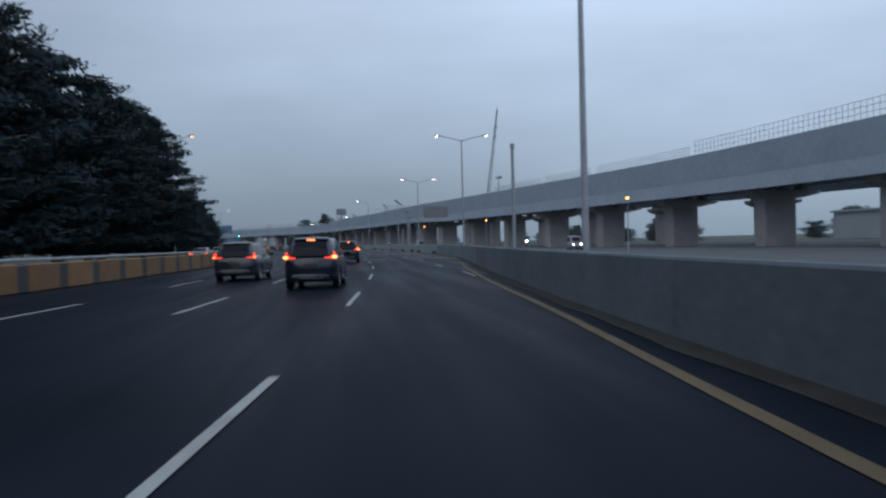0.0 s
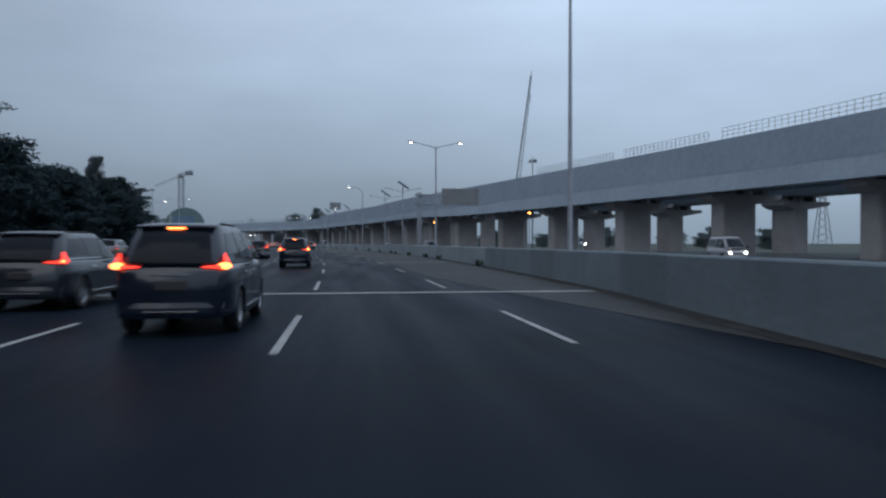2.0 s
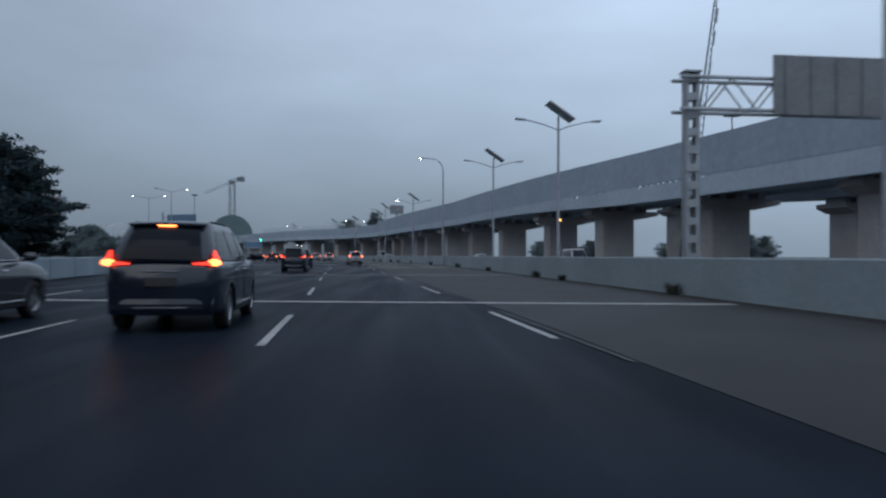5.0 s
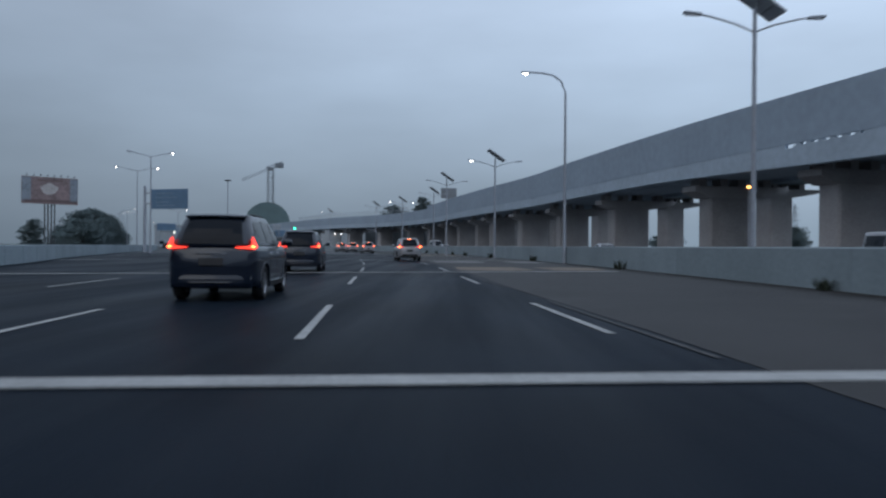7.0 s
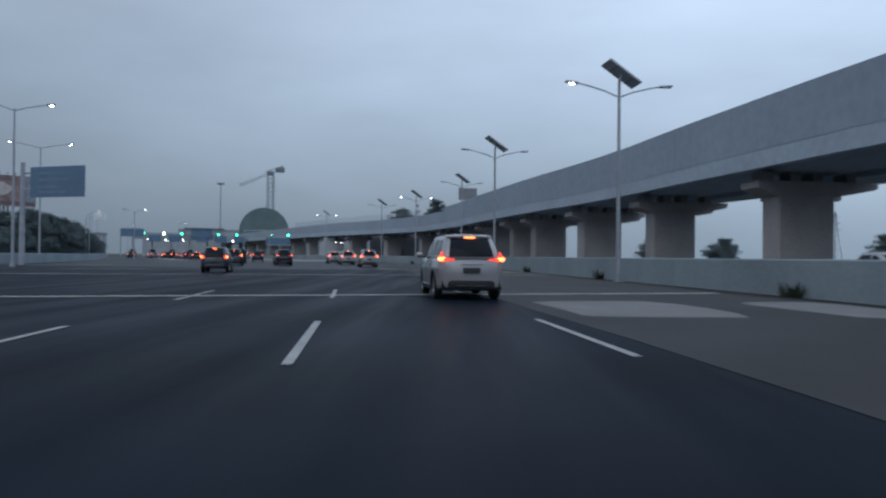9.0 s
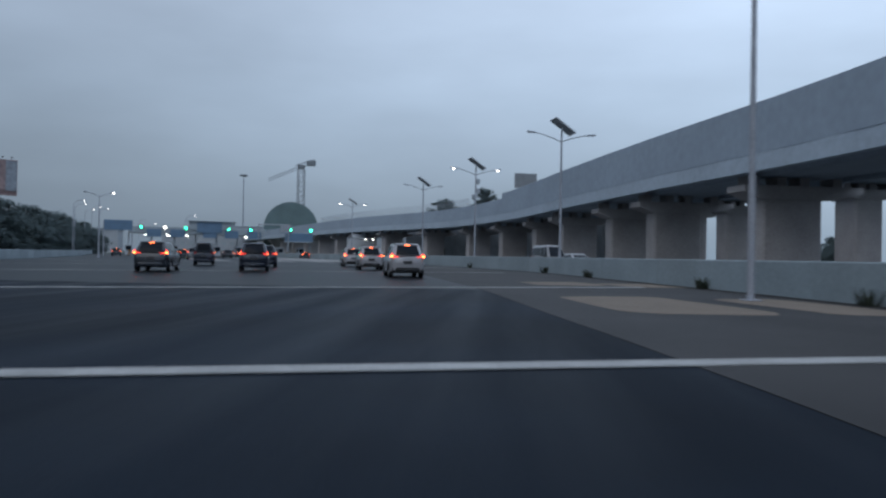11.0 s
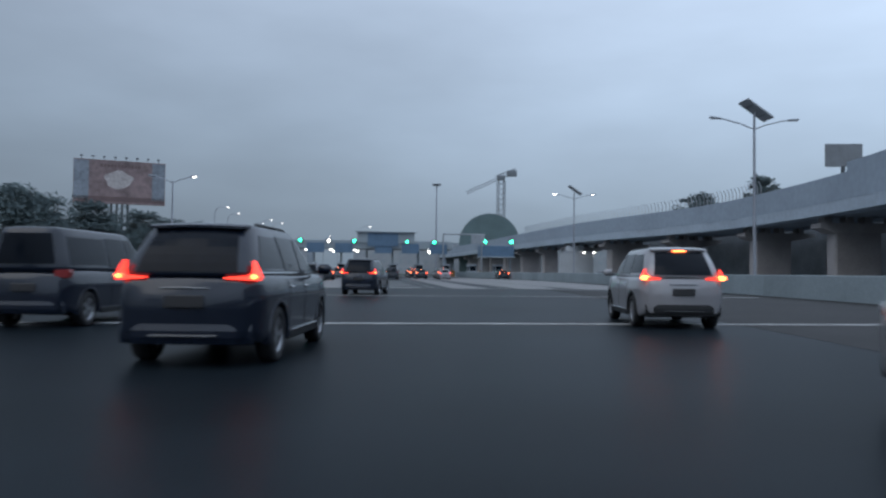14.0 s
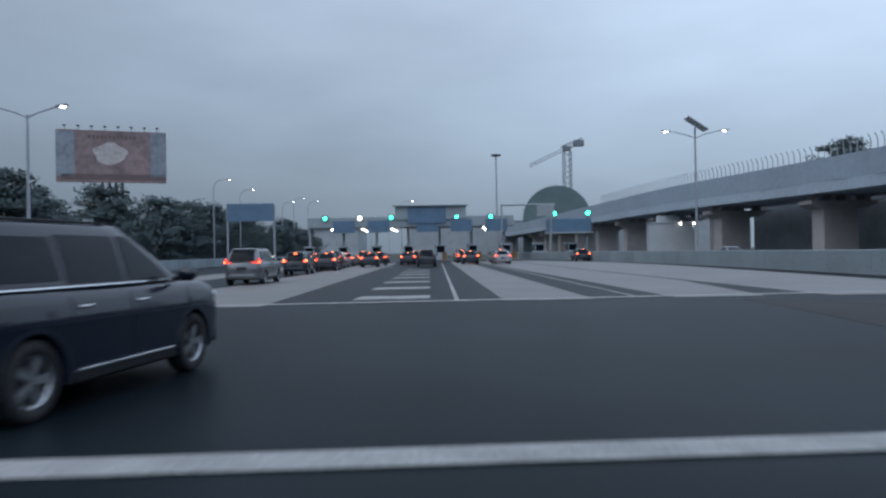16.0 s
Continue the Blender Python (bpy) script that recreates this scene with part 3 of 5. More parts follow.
for y in far_row:
    pier(y, width=2.6 if y < 230 else 3.1, deep=4.0 if y < 230 else 3.4, off=26.4, reach=3.6, up=climb(y) + 0.3)

# ---- lamps and posts ----


def double_lamp(x, y, top, span, h, lit=(1, 1), warm=False, label="tall grey street lamp with two lit curved arms"):
    t = thing("street_lamp", pose(x, y, 0, rz=h), label, "street lamp", "street lamps")
    b = bmesh.new()
    rod(b, (0, 0, 0), (0, 0, 0.35), 0.2, 0.18, 10)
    rod(b, (0, 0, 0.3), (0, 0, top), 0.115, 0.06, 10)
    part("pole", b, POLE_GREY, t, smooth=False)
    for s, on in zip((-1, 1), lit):
        b = bmesh.new()
        pts = [(0, 0, top - 0.15), (s * span * 0.18, 0, top + 0.12), (s * span * 0.34, 0, top + 0.28), (s * span * 0.47, 0, top + 0.42)]
        tube(b, pts, 0.045, 7)
        arm = part("arm", b, POLE_GREY, t)
        b = bmesh.new()
        box(b, (s * span * 0.53, 0, top + 0.47), (0.62, 0.26, 0.14), Matrix.Rotation(-s * 0.12, 4, "Y"), bevel=0.04)
        head = part("lamp_head", b, POLE_GREY, arm)
        b = bmesh.new()
        ball(b, (s * span * 0.54, 0, top + 0.40), 0.13, (1.3, 0.8, 0.55))
        part("lens", b, (LAMP_SODIUM if warm == 2 else LAMP_WARM if warm else LAMP_ON) if on else LAMP_OFF, arm, "lit lamp lens" if on else "unlit lens")
    return t


def solar_lamp(x, y, top, h, lit=(0, 0), boxes=False):
    lab = "solar street lamp with a tilted panel, lamps %s" % ("lit" if any(lit) else "off")
    if boxes:
        lab = "solar street lamp with a tilted panel and camera boxes"
    t = thing("solar_lamp", pose(x, y, 0, rz=h), lab, "street lamp", "solar street lamps")
    b = bmesh.new()
    box(b, (0, 0, 0.02), (0.42, 0.42, 0.04))
    rod(b, (0, 0, 0.03), (0, 0, top + 0.25), 0.10, 0.065, 10)
    part("pole", b, POLE_GREY, t)
    for s, on in zip((-1, 1), lit):
        b = bmesh.new()
        tube(b, [(0, 0, top - 0.55), (s * 0.7, 0, top - 0.28), (s * 1.6, 0, top - 0.05), (s * 2.0, 0, top + 0.02)], 0.035, 7)
        arm = part("arm", b, POLE_GREY, t)
        b = bmesh.new()
        box(b, (s * 2.28, 0, top + 0.05), (0.66, 0.24, 0.09), Matrix.Rotation(-s * 0.1, 4, "Y"), bevel=0.03)
        part("lamp_head", b, POLE_GREY, arm)
        b = bmesh.new()
        if on:
            ball(b, (s * 2.28, 0, top - 0.01), 0.115, (1.3, 0.8, 0.55))
        else:
            box(b, (s * 2.28, 0, top - 0.005), (0.5, 0.18, 0.03))
        part("lens", b, LAMP_ON if on else LAMP_OFF, arm)
    b = bmesh.new()
    tilt = Matrix.Rotation(radians(34), 4, "Y") @ Matrix.Rotation(radians(-2), 4, "X")
    box(b, (0.1, 0, top + 0.55), (1.75, 1.05, 0.05), tilt)
    p = part("solar_panel", b, PANEL, t, "dark tilted solar panel")
    b = bmesh.new()
    box(b, Vector((0.1, 0, top + 0.55)) + tilt @ Vector((0, 0, -0.032)), (1.72, 1.02, 0.012), tilt)
    part("back_sheet", b, PANEL_BACK, p, "grey back sheet of the panel")
    b = bmesh.new()
    for sx in (-0.45, 0.45):
        box(b, Vector((0.1, 0, top + 0.55)) + tilt @ Vector((sx, 0, -0.055)), (0.05, 1.0, 0.035), tilt)
    part("bracket", b, STEEL, p)
    b = bmesh.new()
    for sy in (-1, 1):
        box(b, Vector((0.1, 0, top + 0.55)) + tilt @ Vector((0, sy * 0.54, 0)), (1.82, 0.05, 0.07), tilt)
    for sx in (-1, 1):
        box(b, Vector((0.1, 0, top + 0.55)) + tilt @ Vector((sx * 0.89, 0, 0)), (0.05, 1.1, 0.07), tilt)
    rod(b, (0, 0, top + 0.1), (0.1, 0, top + 0.53), 0.05, n=6)
    part("frame", b, STEEL, p)
    if boxes:
        for zz, sx in ((top - 2.1, 0.22), (top - 1.2, 0.2), (top - 2.7, -0.2)):
            b = bmesh.new()
            box(b, (sx, -0.05, zz), (0.34, 0.3, 0.5), bevel=0.03)
            part("control_box", b, BOOTH, t)
    return t


double_lamp(4.25, 21.7, 12.2, 5.0, -6, label="tall street lamp post close beside the wall")
double_lamp(8.85, 76.7, 11.9, 4.7, 0, warm=True)
double_lamp(8.55, 124.4, 11.5, 4.9, 4, lit=(1, 1), warm=True)
double_lamp(-42.2, 238.5, 11.9, 4.6, 20, lit=(0, 1), label="grey street lamp with one of two arms lit")
double_lamp(-22.3, 87.3, 13.6, 4.0, 0, lit=(0, 1), warm=2, label="street lamp reaching out of the dark trees")
double_lamp(-54.8, 264.4, 12.7, 5.6, 20, lit=(1, 1), label="tall street lamp with two lit arms beyond the median")
double_lamp(-69.6, 322.4, 8.9, 3.4, 25, lit=(0, 1), label="grey street lamp with one of two arms lit")
for x, y, top, lit, bx in ((7.05, 152.8, 9.1, (0, 0), False), (5.5, 173.7, 9.3, (0, 0), False), (-1.3, 217.7, 9.1, (1, 0), False), (-6.05, 239.6, 9.1, (0, 0), False),
                           (-8.5, 272.5, 9.9, (0, 0), False), (-15.1, 292.0, 9.6, (1, 1), True), (-22.3, 313.2, 9.9, (0, 0), False), (-39.7, 356.8, 10.4, (1, 1), False)):
    solar_lamp(x, y, top, LANE.heading(y), lit, bx)


def arm_lamp(x, y, top, reach, h, label, warm=False):
    """A post that bends over into one arm."""
    t = thing("street_lamp", pose(x, y, 0, rz=h), label, "street lamp", "single-arm street lamps")
    b = bmesh.new()
    rod(b, (0, 0, 0), (0, 0, top - 1.2), 0.11, 0.07, 9)
    tube(b, [(0, 0, top - 1.2), (-0.12 * reach, 0, top - 0.5), (-0.35 * reach, 0, top - 0.12), (-0.65 * reach, 0, top), (-reach, 0, top + 0.02)], 0.055, 7)
    part("pole", b, POLE_GREY, t)
    b = bmesh.new()
    box(b, (-reach - 0.25, 0, top), (0.6, 0.24, 0.13), bevel=0.04)
    part("lamp_head", b, POLE_GREY, t)
    b = bmesh.new()
    ball(b, (-reach - 0.27, 0, top - 0.07), 0.125, (1.3, 0.8, 0.55))
    part("lens", b, LAMP_WARM if warm else LAMP_ON, t, "lit lamp lens")


arm_lamp(2.1, 196.2, 12.4, 2.4, 8, "curved grey street lamp behind the wall, lit")
for x, y, top, s in ((-105.9, 378.3, 12.0, 2.0), (-115.8, 396.1, 12.3, 2.0), (-133.9, 432.6, 13.0, 2.2), (-134.8, 438.1, 14.2, 2.2), (-137.8, 448.2, 14.1, 2.2),
                     (-98.0, 420.0, 11.0, 2.0), (-150, 500, 13, 2), (-165, 540, 13, 2)):
    arm_lamp(x, y, top, s, 200, "thin street lamp with a lit head")

# thick post with a round camera head by the wall
t = thing("camera_post", pose(6.35, 41.2, 0), "thick grey post with a domed camera head", "post")
b = bmesh.new()
rod(b, (0, 0, 0), (0, 0, 6.62), 0.105, 0.085, 12)
part("post", b, POLE_GREY, t)
b = bmesh.new()
ball(b, (0, 0, 6.74), 0.14, (1, 1, 0.9))
rod(b, (0, 0, 6.56), (0, 0, 6.68), 0.15, 0.12, 12)
part("camera_head", b, POLE_GREY, t)

# sodium lamps under the deck edge
for x, y, z in ((25.8, 74.9, 5.5), (24.0, 146.8, 5.5), (17.5, 205, 5.8)):
    t = thing("sodium_lamp", pose(x, y, 0), "glowing orange sodium lamp on a thin post", "street lamp", "sodium lamps")
    b = bmesh.new()
    rod(b, (0, 0, -0.03), (0, 0, z - 0.1), 0.07, 0.045, 8)
    part("pole", b, POLE_GREY, t)
    b = bmesh.new()
    ball(b, (0, 0, z), 0.15, (1.4, 1, 0.7))
    part("lens", b, LAMP_SODIUM, t)

# antenna mast
t = thing("antenna_mast", pose(33.7, 206, 0, ry=7.4), "slender steel antenna mast with a small dish", "mast")
b = bmesh.new()
for sx, sy in ((-1, -1), (1, -1), (0, 1.2)):
    tube(b, [(sx * 0.55, sy * 0.55, 0), (sx * 0.4, sy * 0.4, 20), (sx * 0.12, sy * 0.12, 38)], 0.07, 6)
for k in range(38):
    z = k * 1.0
    r = 0.55 - 0.43 * z / 38
    c = [(-r, -r, z), (r, -r, z + 0.5), (0, 1.2 * r, z + 1.0), (-r, -r, z + 1.0)]
    tube(b, c, 0.035, 4)
rod(b, (0, 0, 37.5), (0, 0, 39.4), 0.08, 0.03, 6)
part("lattice", b, DARK_STEEL, t)
for z in (26, 30, 33):
    b = bmesh.new()
    box(b, (0.3, -0.4, z), (0.3, 0.2, 2.0), bevel=0.05)
    part("antenna", b, BOOTH, t)
t = thing("floodlight_post", pose(37.0, 198, 0), "post with a small platform and dish near the mast", "post")
b = bmesh.new()
rod(b, (0, 0, 0), (0, 0, 19.1), 0.14, 0.08, 8)
part("post", b, DARK_STEEL, t)
b = bmesh.new()
box(b, (0.0, 0, 18.1), (1.8, 0.9, 0.12))
box(b, (0.5, 0, 18.42), (0.6, 0.5, 0.5), bevel=0.05)
box(b, (-0.5, 0, 18.36), (0.4, 0.5, 0.4), bevel=0.05)
part("platform", b, DARK_STEEL, t)

# ---- gantry with a sign seen from behind ----
t = thing("sign_gantry", pose(7.6, 133.2, 0, rz=4), "grey steel cantilever gantry carrying a sign seen from behind", "gantry")
for sx in (-0.2, 0.2):
    b = bmesh.new()
    box(b, (sx, 0, 3.68), (0.1, 0.3, 7.0), bevel=0.015)
    for sy in (-0.13, 0.13):
        box(b, (sx - math.copysign(0.06, sx), sy, 3.68), (0.07, 0.03, 7.0))
    part("post", b, STEEL, t, "steel channel of the built-up post")
b = bmesh.new()
box(b, (0, 0, 0), (0.46, 0.02, 0.26))
batten = mesh_of(b, "batten", STEEL)
for k in range(12):
    for sy in (-0.165, 0.165):
        share("batten", batten, t, pose(0, sy, 0.55 + k * 0.585))
b = bmesh.new()
box(b, (0, 0, 7.22), (0.6, 0.5, 0.08), bevel=0.02)
part("cap_plate", b, STEEL, t)
b = bmesh.new()
box(b, (0, 0, 0.1), (0.9, 0.9, 0.2), bevel=0.03)
part("base_plate", b, STEEL, t)
b = bmesh.new()
for z in (5.95, 7.0):
    for sy in (-0.35, 0.35):
        rod(b, (-0.5, sy, z), (7.4, sy, z), 0.065, n=6)
for k in range(4):
    x0 = 0.4 + k * 1.7
    for sy in (-0.35, 0.35):
        rod(b, (x0, sy, 5.95), (x0 + 0.85, sy, 7.0), 0.035, n=4)
        rod(b, (x0 + 0.85, sy, 7.0), (x0 + 1.7, sy, 5.95), 0.035, n=4)
part("truss", b, STEEL, t)
b = bmesh.new()
box(b, (4.8, -0.5, 6.78), (4.4, 0.07, 1.95))
board = part("sign_board", b, SIGN_BACK, t, "bare grey back of a road sign")
for k in range(5):
    b = bmesh.new()
    box(b, (3.0 + k * 0.9, -0.56, 6.78), (0.06, 0.05, 1.9))
    part("stiffener", b, SIGN_BACK, board)

# ---- blue sign on the left ----
t = thing("road_sign", pose(-46.2, 246.5, 0, rz=-18), "blue road sign on a grey cantilever post", "road sign")
b = bmesh.new()
rod(b, (0, 0, 0), (0, 0, 8.8), 0.24, 0.18, 10)
for z in (6.5, 7.9):
    rod(b, (0, 0, z), (6.8, 0, z), 0.09, n=8)
part("post", b, POLE_GREY, t)
b = bmesh.new()
box(b, (4.0, -0.16, 7.05), (5.9, 0.08, 2.6), bevel=0.02)
part("sign_board", b, SIGN_BLUE, t)
LETTERING = mat("faded_lettering", (0.13, 0.19, 0.26), 0.5)
for z, w, o in ((7.9, 2.6, -0.6), (7.35, 3.4, -0.3), (6.75, 2.0, -1.0), (6.3, 3.0, -0.4)):
    b = bmesh.new()
    box(b, (3.9 + o, -0.208, z - 0.1), (w, 0.01, 0.16))
    part("lettering_bar", b, LETTERING, t, "faded pale bar of lettering")

# ---- billboard ----
t = thing("billboard", pose(-134.6, 387.0, 0, rz=45), "large faded red and blue advertising billboard on steel posts", "billboard")
b = bmesh.new()
for k in (-1.5, -0.5, 0.5, 1.5):
    rod(b, (k, 0.4, 0), (k, 0.4, 14.5), 0.22, n=8)
for k in range(6):
    rod(b, (-1.5, 0.4, 3 + k * 1.8), (1.5, 0.4, 4.8 + k * 1.8), 0.07, n=4)
for k in range(9):
    rod(b, (-8 + k * 2, 0.25, 13.9), (-8 + k * 2, 0.25, 22.3), 0.07, n=4)
part("posts", b, DARK_STEEL, t)
b = bmesh.new()
box(b, (0, 0, 18.1), (16.8, 0.25, 8.6), bevel=0.05)
part("board", b, POSTER_RED, t, "faded red poster face")
b = bmesh.new()
for cx, w in ((-7.0, 2.7), (7.1, 2.4)):
    b = bmesh.new()
    box(b, (cx, -0.14, 18.5), (w, 0.02, 7.4))
    part("poster_side", b, POSTER_BLUE, t, "pale blue poster edge")
b = bmesh.new()
ring = [(-0.3 + (2.55 + 0.22 * math.sin(5 * a) + 0.12 * math.sin(3 * a + 1)) * math.cos(a), 18.6 + (1.75 + 0.16 * math.sin(4 * a + 2)) * math.sin(a)) for a in [math.tau * k / 40 for k in range(40)]]
fr = [b.verts.new((u, -0.155, z)) for u, z in ring]
bk = [b.verts.new((u, -0.13, z)) for u, z in ring]
b.faces.new(fr)
b.faces.new(bk[::-1])
for k in range(40):
    b.faces.new((fr[k], bk[k], bk[(k + 1) % 40], fr[(k + 1) % 40]))
bmesh.ops.recalc_face_normals(b, faces=b.faces)
part("poster_patch", b, POSTER_PALE, t, "pale rounded patch in the poster")
POSTER_DARK = mat("poster_dark", (0.13, 0.085, 0.085), 0.6)
for k in range(12):
    b = bmesh.new()
    box(b, (-3.4 + k * 0.62, -0.14, 21.3), (0.45, 0.02, 0.6))
    part("letter_bar", b, POSTER_DARK, t)
b = bmesh.new()
box(b, (0.3, -0.14, 14.7), (15.8, 0.02, 1.0))
part("poster_foot", b, POSTER_DARK, t, "dark strip along the poster foot")
for k in range(8):
    b = bmesh.new()
    rod(b, (-7 + k * 2, 0, 22.3), (-7 + k * 2, -0.9, 22.9), 0.04, n=4)
    box(b, (-7 + k * 2, -1.0, 22.9), (0.5, 0.3, 0.25), bevel=0.03)
    part("spotlight", b, DARK_STEEL, t)
# ---- toll plaza ----
PHI = 28.0
PLAZA = pose(-84, 405, 0, rz=PHI)


def plaza_xy(u, v):
    p = PLAZA @ Vector((u, v, 0))
    return p.x, p.y


# pale paving strips that lead to the islands
for ring in (((-21.5, -94), (-18.0, -94), (-15.0, -20), (-17.6, -20)),
             ((-15.0, -100.5), (-10.5, -101), (-6.4, -22), (-9.6, -22)),
             ((-4.2, -100.6), (-1.8, -100.8), (2.4, -22), (0.4, -22)),
             ((0.4, -100.8), (2.8, -101.0), (4.6, -90.6), (8.0, -22), (3.8, -22)),
             ((4.5, -101.2), (10.4, -101.6), (14.6, -64), (15.4, -42), (11.5, -22), (8.3, -22), (4.85, -90.4))):
    b = bmesh.new()
    slab(b, [plaza_xy(u, v) for u, v in ring], 0.008, 0.014)
    tagged(part("paving_strip", b, PALE), "worn pale concrete strip between dark toll lanes", "paving", "toll lane strips", kind="structure")
for k in range(7):
    b = bmesh.new()
    v = -98.9 + k * 5.9
    slab(b, [plaza_xy(-8.3 + k * 0.36, v), plaza_xy(-6.1 + k * 0.29, v), plaza_xy(-6.0 + k * 0.29, v + 1.5), plaza_xy(-8.1 + k * 0.36, v + 1.5)], 0.008, 0.013)
    tagged(part("lane_bar", b, PAINT), "worn white transverse bar in a toll lane", "road marking", "toll lane bars", kind="structure")
for u0, u1, v0, v1 in ((-5.4, -1.2, -100, -30), (-0.5, 3.4, -100.5, -30)):
    b = bmesh.new()
    slab(b, [plaza_xy(u0 - 0.06, v0), plaza_xy(u0 + 0.06, v0), plaza_xy(u1 + 0.06, v1), plaza_xy(u1 - 0.06, v1)], 0.016, 0.02)
    tagged(part("lane_line", b, PAINT), "thin white toll lane line", "road marking", kind="structure")

toll = thing("toll_canopy", PLAZA, "long dark toll plaza canopy with lane signals", "toll plaza")
b = bmesh.new()
box(b, (-4.0, 1.5, 6.25), (32.5, 6.0, 1.7), bevel=0.08)
part("roof", b, CANOPY, toll, "dark clad canopy roof")
b = bmesh.new()
box(b, (-1.0, -1.6, 7.6), (11.2, 0.35, 2.1), bevel=0.05)
part("name_board", b, CANOPY, toll, "raised board over the canopy")
b = bmesh.new()
box(b, (-1.6, -1.81, 7.25), (6.0, 0.06, 2.6))
part("blue_panel", b, SIGN_BLUE, toll)
b = bmesh.new()
box(b, (-1.0, -1.6, 8.75), (12.0, 1.4, 0.16), bevel=0.03)
part("cornice", b, BOOTH, toll)
ISLANDS = [-20.2, -14.9, -9.6, -4.5, 0.6, 5.8, 11.2]
for u in ISLANDS:
    b = bmesh.new()
    rod(b, (u, 2.2, 0.2), (u, 2.2, 5.5), 0.22, n=10)
    part("column", b, BOOTH, toll)
for u in (-15.0, -9.6, -1.9, 3.4, 9.0):
    b = bmesh.new()
    box(b, (u + 0.4, -1.66, 5.55), (3.4, 0.06, 1.9), bevel=0.02)
    part("lane_sign", b, SIGN_BLUE, toll, "blue lane sign")


def signal(u, z, material, r=0.28, v=-1.7):
    b = bmesh.new()
    box(b, (u, v + 0.08, z), (0.8, 0.16, 0.8), bevel=0.05)
    s = part("signal", b, BLACK_PLASTIC, toll)
    b = bmesh.new()
    bmesh.ops.create_cone(b, cap_ends=True, segments=16, radius1=r, radius2=r * 0.8, depth=0.1, matrix=Matrix.Translation((u, v - 0.05, z)) @ Matrix.Rotation(radians(90), 4, "X"))
    part("signal_lens", b, material, s, "round lit signal lens")


for u, m_ in ((-17.5, GREEN_ON), (-12.1, LAMP_ON), (-7.2, GREEN_ON), (3.1, GREEN_ON), (8.5, GREEN_ON)):
    signal(u, 6.9, m_)
for u in (-16.4, -11.6, -7.0, -2.0, 7.4):
    for k in range(2):
        b = bmesh.new()
        ball(b, (u + k * 0.5, -1.0 + k * 1.2, 5.15 - 0.25 * k), 0.17, (1.3, 1, 0.6))
        part("floodlight", b, LAMP_ON, toll, "lit white floodlight")

for u in ISLANDS + [16.6, 22.0]:
    t = thing("toll_booth", PLAZA @ pose(u, 1.0, 0), "small grey toll booth on a concrete island", "toll booth", "toll booths")
    b = bmesh.new()
    box(b, (0, 0, 0.1), (1.6, 22.0, 0.22), bevel=0.06)
    part("island", b, PALE, t)
    b = bmesh.new()
    box(b, (0, 0, 0.75), (1.5, 2.6, 1.1), bevel=0.05)
    box(b, (0, 0, 2.45), (1.7, 2.9, 0.25), bevel=0.05)
    for sx in (-0.68, 0.68):
        for sy in (-1.2, 1.2):
            box(b, (sx, sy, 1.8), (0.1, 0.1, 1.1))
    part("cabin", b, BOOTH, t)
    b = bmesh.new()
    box(b, (0, 0, 1.8), (1.36, 2.44, 1.0))
    part("glazing", b, GLASS, t)
    b = bmesh.new()
    rod(b, (0, -9.5, 0.2), (0, -9.5, 1.4), 0.35, n=10)
    part("bollard", b, BARRIER_YELLOW, t)

# separate lane block at the end of the plaza
t = thing("toll_portal", PLAZA, "separate toll portal with a blue fascia and two green signals", "toll plaza")
toll = t
b = bmesh.new()
box(b, (21.4, 0.2, 5.3), (6.6, 4.0, 2.2), bevel=0.06)
part("fascia", b, SIGN_BLUE, t, "blue portal fascia")
b = bmesh.new()
box(b, (21.4, 0.2, 4.15), (7.0, 4.2, 0.22))
part("soffit", b, BOOTH, t)
for u in (18.5, 24.4):
    b = bmesh.new()
    rod(b, (u, 0.4, 0), (u, 0.4, 4.1), 0.2, n=10)
    part("column", b, BOOTH, t)
for u in (18.7, 24.1):
    signal(u, 7.2, GREEN_ON, 0.34, -1.95)
    b = bmesh.new()
    box(b, (u, -1.8, 6.6), (0.12, 0.12, 0.9))
    part("bracket", b, DARK_STEEL, t)
b = bmesh.new()
for u in (9.2, 16.6):
    rod(b, (u, -3, 0), (u, -3, 8.3), 0.14, n=8)
rod(b, (9.2, -3, 8.2), (17.2, -3, 8.2), 0.14, n=8)
box(b, (15.8, -3.1, 7.3), (2.6, 0.12, 1.7))
g_ = thing("height_gantry", PLAZA @ pose(0, -6, 0), "thin grey portal frame with a blank panel", "gantry")
part("frame", b, STEEL, g_)

g_ = thing("road_sign", PLAZA @ pose(-23, -34, 0), "blue plaza sign on two grey posts", "road sign")
b = bmesh.new()
for u in (-2.6, 2.6):
    rod(b, (u, 0, 0), (u, 0, 7.0), 0.12, n=8)
part("posts", b, POLE_GREY, g_)
b = bmesh.new()
box(b, (0, -0.2, 6.2), (5.2, 0.1, 2.0), bevel=0.02)
part("sign_board", b, SIGN_BLUE, g_)

# ---- high mast, crane, arched hall ----
t = thing("high_mast", pose(-126, 548.6, 0), "tall slender lighting mast with a ring of floodlights", "mast")
b = bmesh.new()
rod(b, (0, 0, 0), (0, 0, 35.5), 0.42, 0.2, 10)
part("pole", b, POLE_GREY, t)
b = bmesh.new()
rod(b, (0, 0, 35.2), (0, 0, 35.7), 1.3, 1.3, 16)
ring = part("lamp_ring", b, DARK_STEEL, t)
